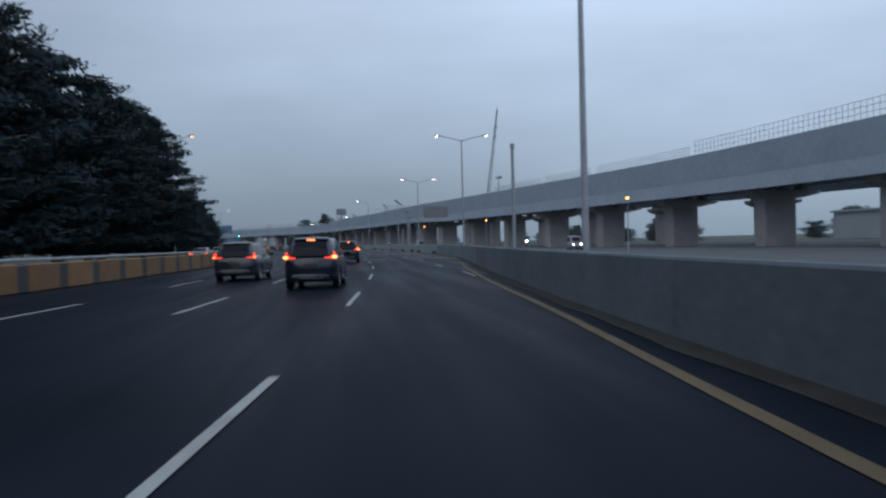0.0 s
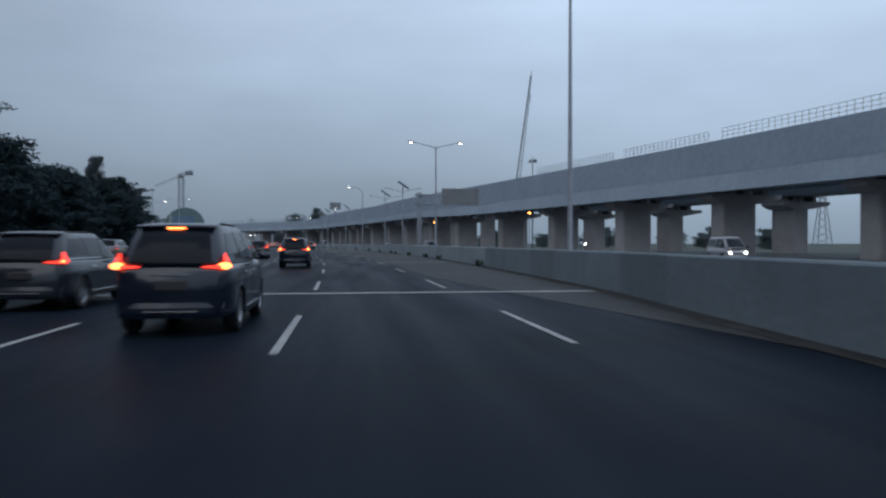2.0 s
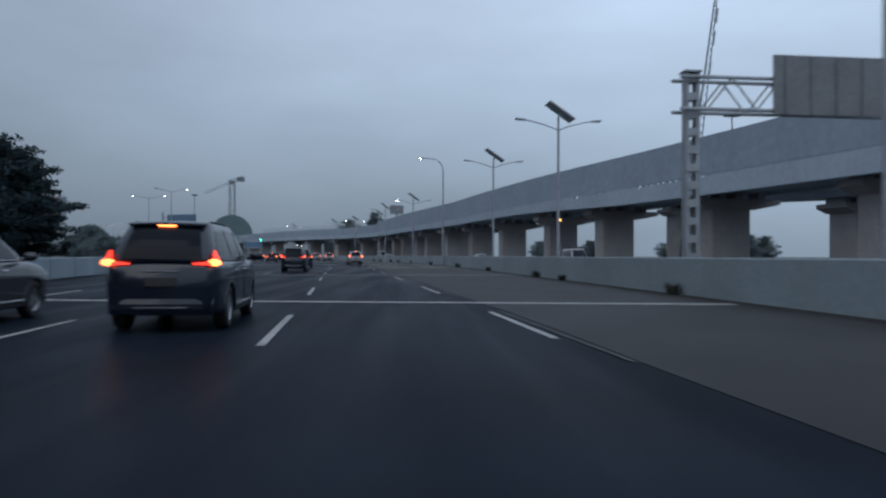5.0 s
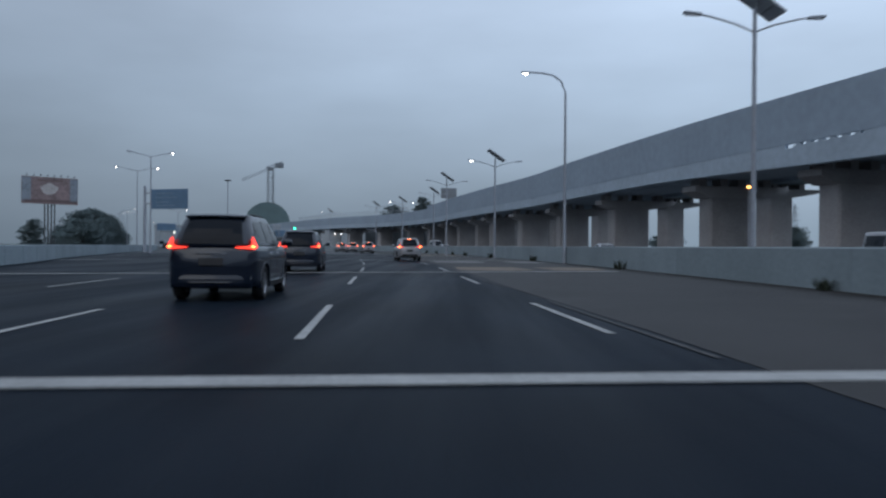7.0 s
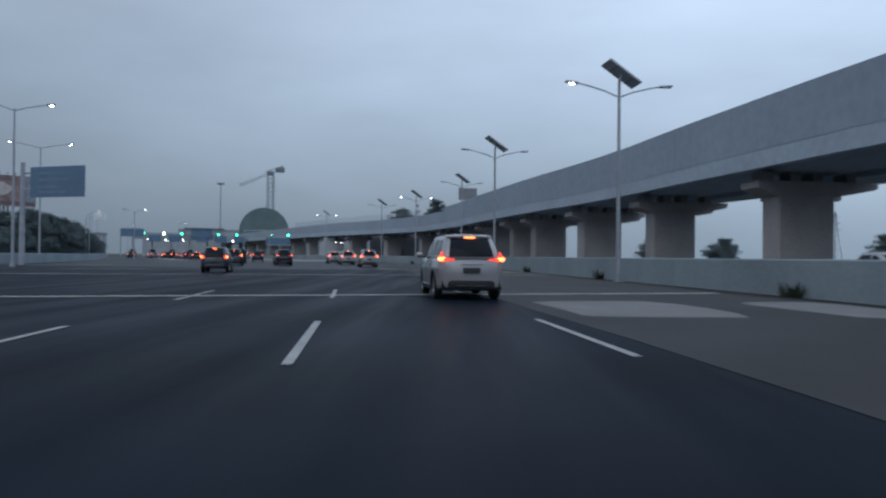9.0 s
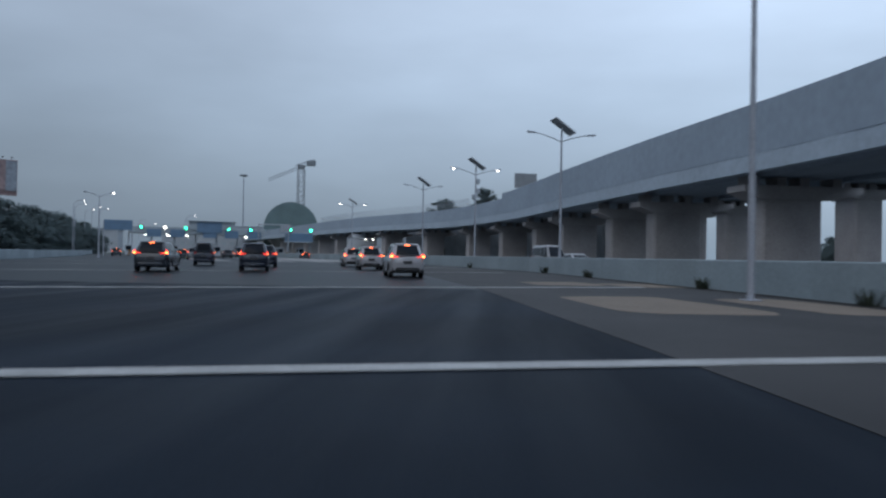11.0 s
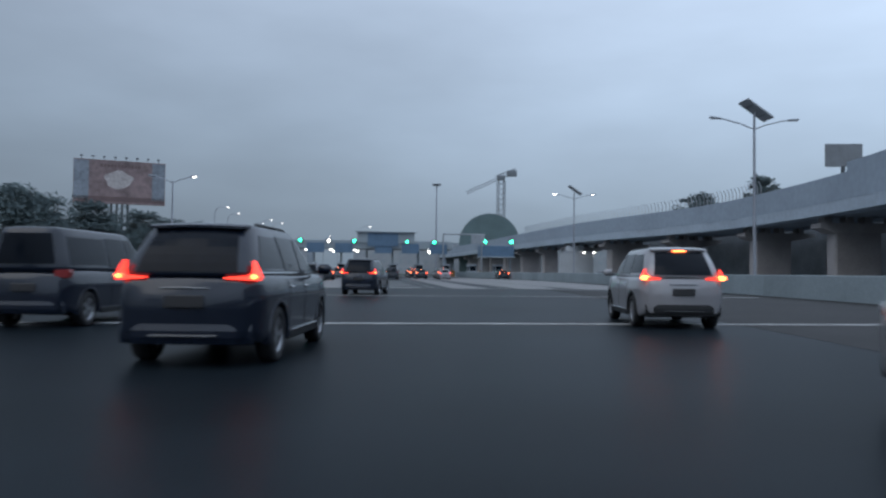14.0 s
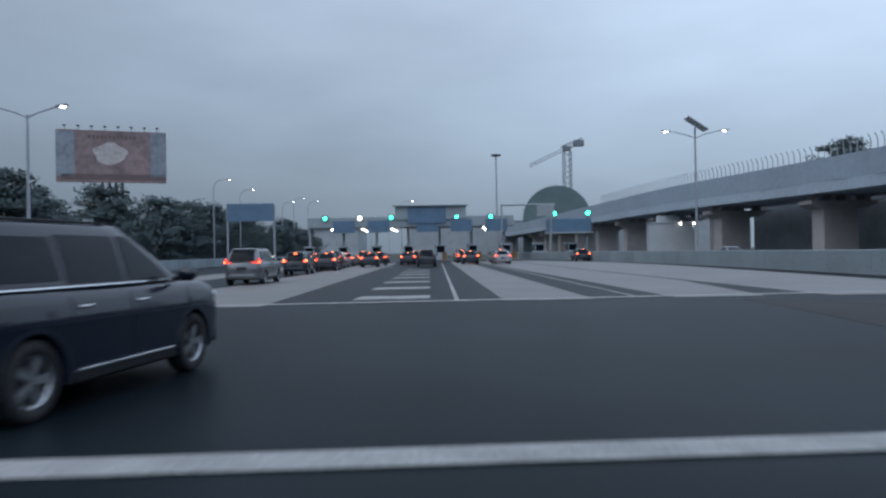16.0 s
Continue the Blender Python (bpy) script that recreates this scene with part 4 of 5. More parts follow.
for k in range(8):
    a = k * math.tau / 8
    b = bmesh.new()
    box(b, (1.3 * math.cos(a), 1.3 * math.sin(a), 35.6), (0.8, 0.8, 0.5), Matrix.Rotation(a, 4, "Z"), bevel=0.05)
    part("floodlight", b, DARK_STEEL, ring)


def lattice(b, p, q, w, bays, r=0.14):
    p, q = Vector(p), Vector(q)
    d = (q - p).normalized()
    a = d.cross(Vector((0.3, 1, 0.2))).normalized() * w / 2
    c = d.cross(a).normalized() * w / 2
    corners = [a + c, a - c, -a - c, -a + c]
    for k in corners:
        rod(b, p + k, q + k, r, n=4)
    for i in range(bays):
        u, v = p + (q - p) * i / bays, p + (q - p) * (i + 1) / bays
        for k in range(4):
            rod(b, u + corners[k], v + corners[(k + 1) % 4], r * 0.7, n=4)


# for distant crane and pylons: haze is put into this steel tone
CRANE = mat("hazed_crane_paint", (0.14, 0.16, 0.18), 0.6, vary=0.2, scale=0.5, fine=4)
t = thing("tower_crane", pose(-143, 712, 0, rz=15), "tower crane with a raised lattice jib", "crane")
b = bmesh.new()
lattice(b, (0, 0, 0), (0, 0, 57), 4.0, 18, 0.22)
part("tower", b, CRANE, t)
b = bmesh.new()
lattice(b, (0, 0, 59), (-21, 0, 49.5), 1.6, 10, 0.10)
part("jib", b, CRANE, t)
b = bmesh.new()
lattice(b, (-3, 0, 58.5), (9, 0, 63), 2.6, 5, 0.2)
box(b, (6.5, 0, 61.3), (6.0, 3.4, 3.4), bevel=0.2)
box(b, (0, 0, 58.5), (4.5, 4.0, 2.6), bevel=0.2)
part("counter_jib", b, CRANE, t)

t = thing("arched_hall", pose(-109, 566, 0, rz=16), "large hall with a dark green barrel-vault roof", "building")
b = bmesh.new()
arc = [(-12.4, 0), (-12.4, 13)] + [(12.4 * -math.cos(a), 13 + 12.2 * math.sin(a)) for a in [math.pi * k / 20 for k in range(1, 20)]] + [(12.4, 13), (12.4, 0)]
for v in (0, 34):
    for u, z in arc:
        b.verts.new((u, v, z))
b.verts.ensure_lookup_table()
n = len(arc)
b.faces.new(b.verts[:n])
b.faces.new(b.verts[n:][::-1])
for i in range(n - 1):
    b.faces.new((b.verts[i], b.verts[n + i], b.verts[n + i + 1], b.verts[i + 1]))
bmesh.ops.recalc_face_normals(b, faces=b.faces)
part("shell", b, DOME, t)
b = bmesh.new()
for k in range(9):
    a = math.pi * (k + 1) / 10
    rod(b, (-12.45 * math.cos(a), -0.1, 13 + 12.25 * math.sin(a)), (-12.45 * math.cos(a), 34, 13 + 12.25 * math.sin(a)), 0.18, n=4)
part("ribs", b, DARK_STEEL, t)
for x, y, w, d, h, rz in ((-78, 600, 60, 20, 14, 16), (-160, 600, 46, 22, 12, 16), (-205, 560, 30, 20, 11, 20), (-150, 660, 70, 20, 16, 16), 
                          (118, 152, 22, 16, 6, 0)):
    t = thing("low_building", pose(x, y, 0, rz=rz), "low grey building in the hazy distance", "building", "distant buildings")
    b = bmesh.new()
    box(b, (0, 0, h / 2), (w, d, h))
    wl_ = part("wall", b, BUILDING, t)
    b = bmesh.new()
    box(b, (0, 0, h + 0.2), (w + 1, d + 1, 0.5))
    part("roof", b, CANOPY, t)
    b = bmesh.new()
    box(b, (0, 0, 0), (1.8, 0.1, 1.5))
    pane = mesh_of(b, "window", CANOPY)
    for k in range(int(w / 4)):
        for f in range(max(1, int(h / 4))):
            share("window", pane, wl_, pose(-w / 2 + 2 + k * 4, -d / 2 - 0.02, 2 + f * 3.6))

# power pylons far beyond the viaduct
for x, y, rz in ((221, 651, 20), (194, 337, 35)):
    t = thing("power_pylon", pose(x, y, 0, rz=rz), "distant grey lattice power pylon", "pylon", "power pylons")
    b = bmesh.new()
    for sx in (-1, 1):
        for sy in (-1, 1):
            tube(b, [(sx * 3.0, sy * 3.0, 0), (sx * 1.1, sy * 1.1, 18), (sx * 0.25, sy * 0.25, 31)], 0.16, 5)
    for k in range(10):
        z, r = k * 3.0, 3.0 - (1.9 * min(1, k / 6)) - max(0, k - 6) * 0.2
        for sx, sy, ex, ey in ((-1, -1, 1, -1), (1, -1, 1, 1), (1, 1, -1, 1), (-1, 1, -1, -1)):
            rod(b, (sx * r, sy * r, z), (ex * r * 0.85, ey * r * 0.85, z + 3.0), 0.09, n=4)
    part("tower", b, CRANE, t)
    for z, w in ((20, 5.0), (24, 4.0), (28, 3.0)):
        b = bmesh.new()
        for s in (-1, 1):
            tube(b, [(0, 0, z + 0.9), (s * w, 0, z), (0, 0, z - 0.2)], 0.1, 5)
        part("cross_arm", b, CRANE, t)

t = thing("site_office", pose(-50.6, 425, 0, rz=14), "white two-storey site office under the viaduct", "building")
CABIN = mat("white_cabin_panels", (0.40, 0.43, 0.46), 0.6, vary=0.12, scale=0.5, fine=6)
b = bmesh.new()
box(b, (0, 0, 2.75), (7.0, 5.0, 5.5), bevel=0.05)
part("wall", b, CABIN, t)
b = bmesh.new()
box(b, (0, 0, 5.58), (7.4, 5.4, 0.2), bevel=0.04)
part("roof", b, CABIN, t)
b = bmesh.new()
box(b, (-0.2, 0.4, 6.2), (3.6, 3.0, 1.1), bevel=0.05)
part("roof_unit", b, CABIN, t, "white box on the roof")
for u in (1.4, 3.5):
    b = bmesh.new()
    ball(b, (u, -2.75, 5.3), 0.14)
    part("lamp", b, LAMP_ON, t, "small lit white lamp")

t = thing("roadside_sign", pose(-6.8, 384.5, 0, rz=15), "grey panel on a post seen over the viaduct", "sign")
b = bmesh.new()
rod(b, (0, 0.2, 0), (0, 0.2, 18.5), 0.3, n=8)
part("post", b, DARK_STEEL, t)
b = bmesh.new()
box(b, (0, 0, 17.9), (5.0, 0.3, 3.2), bevel=0.05)
part("panel", b, SIGN_BACK, t)

# ---- trees ----


def leaf_cloud(b, centre, radius, count, size, rng, flat=0.6):
    """A loose clump of small leaf blades."""
    for _ in range(count):
        d = Vector((rng.gauss(0, 1), rng.gauss(0, 1), rng.gauss(0, 1)))
        d = d.normalized() * radius * rng.random() ** 0.45
        d.z *= flat
        p = centre + d
        a = Vector((rng.gauss(0, 1), rng.gauss(0, 1), rng.gauss(0, 0.5))).normalized() * size * rng.uniform(0.6, 1.3)
        c = a.cross(Vector((rng.gauss(0, 1), rng.gauss(0, 1), rng.gauss(0, 1)))).normalized() * size * rng.uniform(0.3, 0.6)
        b.append((p - a * 0.5 - c * 0.5, p + a * 0.5 - c * 0.2, p + a * 0.7, p - a * 0.4 + c * 0.5))


def leaves_mesh(name, quads, material):
    me = bpy.data.meshes.new(name)
    vs = [tuple(v) for q in quads for v in q]
    me.from_pydata(vs, [], [(4 * i, 4 * i + 1, 4 * i + 2, 4 * i + 3) for i in range(len(quads))])
    me.materials.append(material)
    return me


def tree(height, spread, seed, tiers, label, leaf=LEAF, dense=1.0, base=0.12, clump=1.25, size=0.42, cone=0.0, flat=0.5):
    rng = random.Random(seed)
    t = thing("tree", pose(0, 0, 0), label, "tree", "roadside trees")
    b = bmesh.new()
    pts = [Vector((0, 0, -0.1))]
    for k in range(1, 7):
        pts.append(Vector((rng.uniform(-0.25, 0.25), rng.uniform(-0.25, 0.25), height * 0.9 * k / 6)))
    for k, (p, q) in enumerate(zip(pts[:-1], pts[1:])):
        rod(b, p, q, 0.028 * height * (1 - k / 6.5), 0.028 * height * (1 - (k + 1) / 6.5), 8)
    quads = []
    for k in range(tiers):
        f = base + (1 - base) * (k + 0.5) / tiers
        z = height * f
        r = spread * (math.sin(math.pi * min(1, 0.18 + 0.82 * f)) ** 0.6 if not cone else (1 - f) ** 0.75 + 0.08)
        limbs = rng.randint(5, 7)
        for j in range(limbs):
            a = math.tau * (j + rng.random() * 0.8) / limbs + k
            reach = r * rng.uniform(0.65, 1.15)
            o = Vector((0, 0, z - 0.06 * height))
            e = Vector((math.cos(a) * reach, math.sin(a) * reach, z + rng.uniform(-0.3, 0.5)))
            rod(b, o, e, 0.007 * height, 0.002 * height, 5)
            n = max(2, int(reach / (clump * 0.62)))
            for i in range(n):
                c = o.lerp(e, (i + 0.7) / n) + Vector((rng.gauss(0, 0.3), rng.gauss(0, 0.3), rng.gauss(0, 0.25)))
                leaf_cloud(quads, c, clump * rng.uniform(0.7, 1.2), int(46 * dense), size, rng, flat)
    part("trunk", b, BARK, t)
    c = new("crown", leaves_mesh("crown", quads, leaf))
    c.parent = t
    return t


def column_tree(height, radius, seed):
    rng = random.Random(seed)
    t = thing("cypress_tree", pose(0, 0, 0), "narrow dark columnar tree", "tree", "columnar trees")
    b = bmesh.new()
    rod(b, (0, 0, -0.1), (0, 0, height * 0.9), 0.18, 0.05, 8)
    part("trunk", b, BARK, t)
    quads = []
    for k in range(int(height * 2.2)):
        z = height * (0.12 + 0.86 * k / (height * 2.2))
        f = z / height
        r = radius * min(1.0, 0.55 + f, math.sqrt(max(0.02, 1.02 - f) * 5))
        for j in range(5):
            a = rng.random() * math.tau
            leaf_cloud(quads, Vector((math.cos(a) * r * 0.62, math.sin(a) * r * 0.62, z)), r * 0.48, 48, 0.26, rng, 1.0)
    c = new("crown", leaves_mesh("crown", quads, LEAF))
    c.parent = t
    return t


# the dark row beyond the median
DARK = "dense dark roadside tree with layered branches"
big = [tree(16.5, 6.3, 3, 11, DARK, dense=1.4, clump=1.4, flat=0.26), tree(14.0, 5.8, 5, 10, DARK, dense=1.4, clump=1.4, flat=0.26), tree(11.5, 5.2, 8, 8, DARK, dense=1.8, clump=1.3, flat=0.34), tree(9.0, 4.6, 11, 7, DARK, dense=1.8, flat=0.4)]
home = [(-24.5, 37, 15), (-29.5, 44, 80), (-29, 106, 10), (-30, 116, 40)]
for tr, (x, y, r) in zip(big, home):
    tr.matrix_basis = pose(x, y, 0, rz=r)
for k, x, y, r in ((0, -25, 26, 130), (0, -25.5, 14, 200), (0, -27, 2, 20), (0, -24.2, 48, 160), (0, -24.5, 59, 280), (0, -24.5, 69, 220), (0, -24.8, 79, 250), (0, -25.5, 88, 20), (2, -27, 97, 310),
                   (1, -31, 55, 40), (1, -32, 66, 75), (1, -31, 78, 130), (2, -33, 92, 210), (1, -34, 30, 20), (3, -29.5, 102, 70), (2, -36, 100, 190), (2, -33, 112, 130),
                   (3, -29.5, 124, 200), (3, -31, 131, 310), (2, -36, 128, 40), (3, -33, 138, 100), (3, -35, 150, 220), (2, -39, 160, 20), (2, -38, 170, 60), (2, -42, 178, 250), (2, -41, 186, 140),
                   (3, -46, 192, 10), (3, -38, 142, 190), (2, -44, 168, 340), (3, -31, 108, 65),
                   (3, -33.5, 154, 30), (3, -34.5, 161, 150), (3, -35.5, 167, 270), (2, -37, 174, 200), (3, -31, 144, 80)):
    copy_thing(big[k], pose(x, y, 0, rz=r))
cy = column_tree(12.9, 1.3, 4)
cy.matrix_basis = pose(-32.4, 146.2, 0)
small_cy = column_tree(11.2, 0.8, 9)
small_cy.matrix_basis = pose(-32.2, 156.5, 0)
for x, y, r in ((-33.6, 158, 50), (-34.4, 160, 120)):
    copy_thing(small_cy, pose(x, y, 0, rz=r))
# farther rows, beyond the plaza and behind the viaduct
FAR = "distant tree in a hazy green row"
far = [tree(9.5, 5.0, 21, 7, FAR, LEAF_HAZE, 1.5, 0.06, 1.4, 0.42), tree(7.5, 4.6, 22, 6, FAR, LEAF_HAZE, 1.5, 0.06, 1.4, 0.42), tree(5.0, 3.6, 23, 4, FAR, LEAF_HAZE, 1.5, 0.06, 1.3, 0.42)]
rng = random.Random(77)
spots = []
for k in range(17):
    spots.append((-92 - k * 3.2 + rng.uniform(-2, 2), 325 + k * 8.0, rng.choice((0, 0, 1))))
for k in range(10):
    spots.append((-62 - k * 4.5, 262 + k * 9.0 + rng.uniform(-2, 2), rng.choice((1, 2, 2))))
for k in range(4):
    spots.append((-150 + k * 2.5, 402 + k * 14 + rng.uniform(-3, 3), rng.choice((0, 1))))
for k in range(30):
    yy = 20 + k * 14 + rng.uniform(-5, 5)
    spots.append((EDGE(yy) + rng.uniform(75, 120), yy, rng.choice((2, 2, 2, 1))))
homes = {}
for x, y, k in spots:
    m = pose(x, y, -0.05, rz=rng.uniform(0, 360))
    if k not in homes:
        homes[k] = True
        far[k].matrix_basis = m
    else:
        copy_thing(far[k], m)
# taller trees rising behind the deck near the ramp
tall = tree(15.4, 6.6, 31, 4, "tree with a flat crown rising behind the viaduct", LEAF_HAZE, 1.0, 0.68, 1.2, 0.5)
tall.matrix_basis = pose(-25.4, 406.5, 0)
taller = tree(18.2, 5.4, 32, 6, "tall tree rising behind the viaduct", LEAF_HAZE, 0.8, 0.55, 1.2, 0.6)
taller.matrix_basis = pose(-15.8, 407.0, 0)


# ---- vehicles ----
def wheel_meshes(r, w):
    b = bmesh.new()
    n = 32
    prof = [(r * 0.66, -w / 2), (r * 0.93, -w / 2), (r, -w * 0.36), (r, w * 0.36), (r * 0.93, w / 2), (r * 0.66, w / 2)]
    rings = []
    for k in range(n):
        a = k * math.tau / n
        rings.append([b.verts.new((x, q * math.cos(a), q * math.sin(a))) for q, x in prof])
    for k in range(n):
        p, q = rings[k], rings[(k + 1) % n]
        for i in range(len(prof)):
            j = (i + 1) % len(prof)
            b.faces.new((p[i], p[j], q[j], q[i]))
    bmesh.ops.recalc_face_normals(b, faces=b.faces)
    tyre = mesh_of(b, "tyre", RUBBER, True)
    b = bmesh.new()
    rot = Matrix.Rotation(radians(90), 4, "Y")
    bmesh.ops.create_cone(b, cap_ends=True, segments=24, radius1=r * 0.67, radius2=r * 0.67, depth=w * 0.5, matrix=rot)
    dark = mesh_of(b, "hub", BLACK_PLASTIC)
    b = bmesh.new()
    for k in range(5):
        a = k * math.tau / 5
        for s in (-0.13, 0.13):
            d = Vector((0, math.cos(a + s), math.sin(a + s)))
            m = Matrix.Rotation(a + s, 4, "X")
            for side in (-1, 1):
                box(b, (side * w * 0.33, d.y * r * 0.36, d.z * r * 0.36), (0.025, r * 0.62, r * 0.1), m)
    for side in (-1, 1):
        rod(b, (side * w * 0.27, 0, 0), (side * w * 0.37, 0, 0), r * 0.14, n=12)
        for k in range(24):
            a, c = k * math.tau / 24, (k + 1) * math.tau / 24
            rod(b, (side * w * 0.36, r * 0.64 * math.cos(a), r * 0.64 * math.sin(a)), (side * w * 0.36, r * 0.64 * math.cos(c), r * 0.64 * math.sin(c)), 0.018, n=4)
    return tyre, dark, mesh_of(b, "rim", RIM)


WHEELS = wheel_meshes(0.335, 0.21)

#        length, width, height, belt, roof front, roof rear, cowl, hood height
SHAPES = {
    "mpv": (4.48, 1.76, 1.66, 1.05, 0.36, -1.74, 1.24, 1.05),
    "suv": (4.65, 1.84, 1.60, 1.02, 0.30, -1.78, 1.18, 0.97),
    "hatch": (3.85, 1.68, 1.50, 0.96, 0.25, -1.42, 1.05, 0.90),
    "sedan": (4.45, 1.74, 1.46, 0.94, 0.10, -1.05, 0.98, 0.86),
    "minibus": (5.4, 1.80, 2.22, 1.15, 1.55, -2.58, 2.30, 1.02),
    "van": (4.3, 1.66, 1.86, 1.05, 1.05, -2.02, 1.78, 0.92),
}


def grid_mesh(b, rows, closed=False):
    vr = [[b.verts.new(p) for p in r] for r in rows]
    k = len(vr[0])
    for p, q in zip(vr[:-1], vr[1:]):
        for i in range(k if closed else k - 1):
            j = (i + 1) % k
            b.faces.new((p[i], p[j], q[j], q[i]))
    return vr


def shell(b, outer, inner):
    """A thin closed plate between two matching grids of points."""
    o, i = grid_mesh(b, outer), grid_mesh(b, inner)
    n, k = len(o), len(o[0])
    rim = [(0, c) for c in range(k)] + [(r, k - 1) for r in range(1, n)] + [(n - 1, c) for c in range(k - 2, -1, -1)] + [(r, 0) for r in range(n - 2, 0, -1)]
    for (r0, c0), (r1, c1) in zip(rim, rim[1:] + rim[:1]):
        b.faces.new((o[r0][c0], o[r1][c1], i[r1][c1], i[r0][c0]))
    bmesh.ops.recalc_face_normals(b, faces=b.faces)


def car(kind, paint, label, m, lights="on", chrome=True, category="car", heads=False, clad=False):
    """A car that points along +y, with its wheels on z = 0."""
    L, W, H, belt, rf, rr, cowl, hood = SHAPES[kind]
    t = thing("car", m, label, category, "traffic")
    hl, hw = L / 2, W / 2
    wbase = 0.30 * L
    yw = (-wbase - 0.02, wbase)

    # lower body: sections along its length
    def plan(y):
        d = hl - abs(y)
        k = 1.0 - 0.10 * max(0.0, (abs(y) - 0.45 * hl) / (0.55 * hl)) ** 2
        if d < 0.30:
            k -= (0.20 if y > 0 else 0.12) * (1 - d / 0.30) ** 2.2
        return k

    def top(y):
        if y <= cowl - 0.1:
            z = belt - 0.02 * max(0.0, (y + 0.5) / (cowl + 0.4))
        else:
            f = min(1.0, (y - cowl + 0.1) / max(0.2, hl - cowl - 0.05))
            z = belt - 0.02 - (belt - 0.02 - hood) * min(1.0, f * 1.4) - 0.13 * f ** 3
        d = hl - abs(y)
        if d < 0.22:
            z -= (0.24 if y > 0 else 0.10) * (1 - d / 0.22) ** 2
        return z

    ys = sorted({round(v, 3) for v in [-hl, -hl + 0.012, -hl + 0.04, -hl + 0.09, -hl + 0.16, -hl + 0.25, hl - 0.25, hl - 0.16, hl - 0.09, hl - 0.04, hl - 0.012, hl]
                 + [c + k * 0.06 for c in yw for k in range(-8, 9)] + list(np.linspace(-0.55, 0.55, 6))} )
    ys = [y for y in ys if -hl <= y <= hl]
    rows = []
    for y in ys:
        w, zt = hw * plan(y), top(y)
        zl = 0.24 + 0.10 * max(0.0, (abs(y) - hl + 0.5) / 0.5)
        mid = zt - 0.24
        half = [(0.70, zl - 0.02), (0.93, zl), (0.975, zl + 0.06)] + [(0.98 + 0.018 * k / 11, zl + 0.11 + (mid - 0.06 - zl - 0.11) * k / 11) for k in range(12)] + [(1.002, mid - 0.03), (0.992, mid + 0.015), (0.966, zt - 0.12), (0.945, zt - 0.05), (0.915, zt - 0.008), (0.86, zt + 0.012), (0.45, zt + 0.04)]
        side = []
        for u, z in half:
            x = w * u
            for c in yw:
                if math.hypot(y - c, z - 0.335) < 0.385:
                    x = min(x, hw - 0.30)
            side.append((x, z))
        rows.append([(-x, y, z) for x, z in side] + [(0, y, zt + 0.05)] + [(x, y, z) for x, z in side[::-1]])
    b = bmesh.new()
    vr = grid_mesh(b, rows, True)
    b.faces.new(vr[0][::-1])
    b.faces.new(vr[-1])
    bmesh.ops.recalc_face_normals(b, faces=b.faces)
    for e in b.edges:
        if len(e.link_faces) == 2 and e.calc_face_angle(0) > radians(50):
            e.smooth = False
    body = part("body", b, paint, t, smooth=True)

    # cabin: rings from the belt up to the roof
    wb, wt = hw * 0.925, hw * 0.71
    zb, zt = belt - 0.02, H - 0.07
    boot = kind == "sedan"
    yb0 = -hl + (0.62 if boot else 0.07)
    yb1, yt0, yt1 = cowl + 0.12, rr, rf

    def z_at(v):
        return zb + (zt - zb) * v

    def width(v, y):
        yc, hh = (yb0 + yb1) / 2, (yb1 - yb0) / 2
        return (wb + (wt - wb) * (0.75 * v + 0.25 * v * v)) * (1.0 - 0.09 * min(1.0, abs((y - yc) / hh)) ** 2.4)

    def front(v):
        return yb1 + (yt1 - yb1) * (v ** 1.12)

    def back(v):
        return yb0 + (yt0 - yb0) * (v ** (1.0 if boot else 1.5))

    def ring(v, inset=0.0, lift=0.0):
        f, k = front(v) - inset * 1.6, back(v) + inset * 1.2
        pts = []
        nx, ny, r = 7, 9, 0.13
        for i in range(nx):
            u = -1 + 2 * i / (nx - 1)
            w = (width(v, k) - inset) * 0.90
            pts.append((u * w, k - 0.07 * (1 - u * u)))
        for i in range(1, ny - 1):
            y = k + r + (f - k - 2 * r) * (i - 1) / (ny - 3)
            pts.append((width(v, y) - inset, y))
        for i in range(nx):
            u = 1 - 2 * i / (nx - 1)
            w = (width(v, f) - inset) * 0.90
            pts.append((u * w, f + 0.10 * (1 - u * u)))
        for i in range(1, ny - 1):
            y = f - r - (f - k - 2 * r) * (i - 1) / (ny - 3)
            pts.append((-(width(v, y) - inset), y))
        return [(x, y, z_at(v) + lift + (0.012 if inset else 0) * (1 - (x / hw) ** 2)) for x, y in pts]

    b = bmesh.new()
    rows = [ring(v) for v in (0, 0.12, 0.3, 0.5, 0.7, 0.88, 1.0)] + [ring(1.0, 0.02, 0.025), ring(1.0, 0.06, 0.045), ring(1.0, 0.14, 0.058), ring(1.0, 0.34, 0.068)]
    vr = grid_mesh(b, rows, True)
    b.faces.new(vr[-1])
    b.faces.new(vr[0][::-1])
    bmesh.ops.recalc_face_normals(b, faces=b.faces)
    cabin = part("cabin", b, paint, t, smooth=True)

    # glazing follows the cabin's surface
    vs = np.linspace(0, 1, 6)
    lo_v, hi_v = 0.10, 0.93
    for nm, edge, sgn, bulge, pull in (("rear_window", back, -1, 0.07, 0.78), ("windscreen", front, 1, 0.10, 0.86)):
        if kind == "van" and nm == "rear_window":
            lo_v = 0.2
        b = bmesh.new()
        grids = []
        for lift in (0.012, -0.02):
            g = []
            for f in vs:
                v = lo_v + (hi_v - lo_v) * f
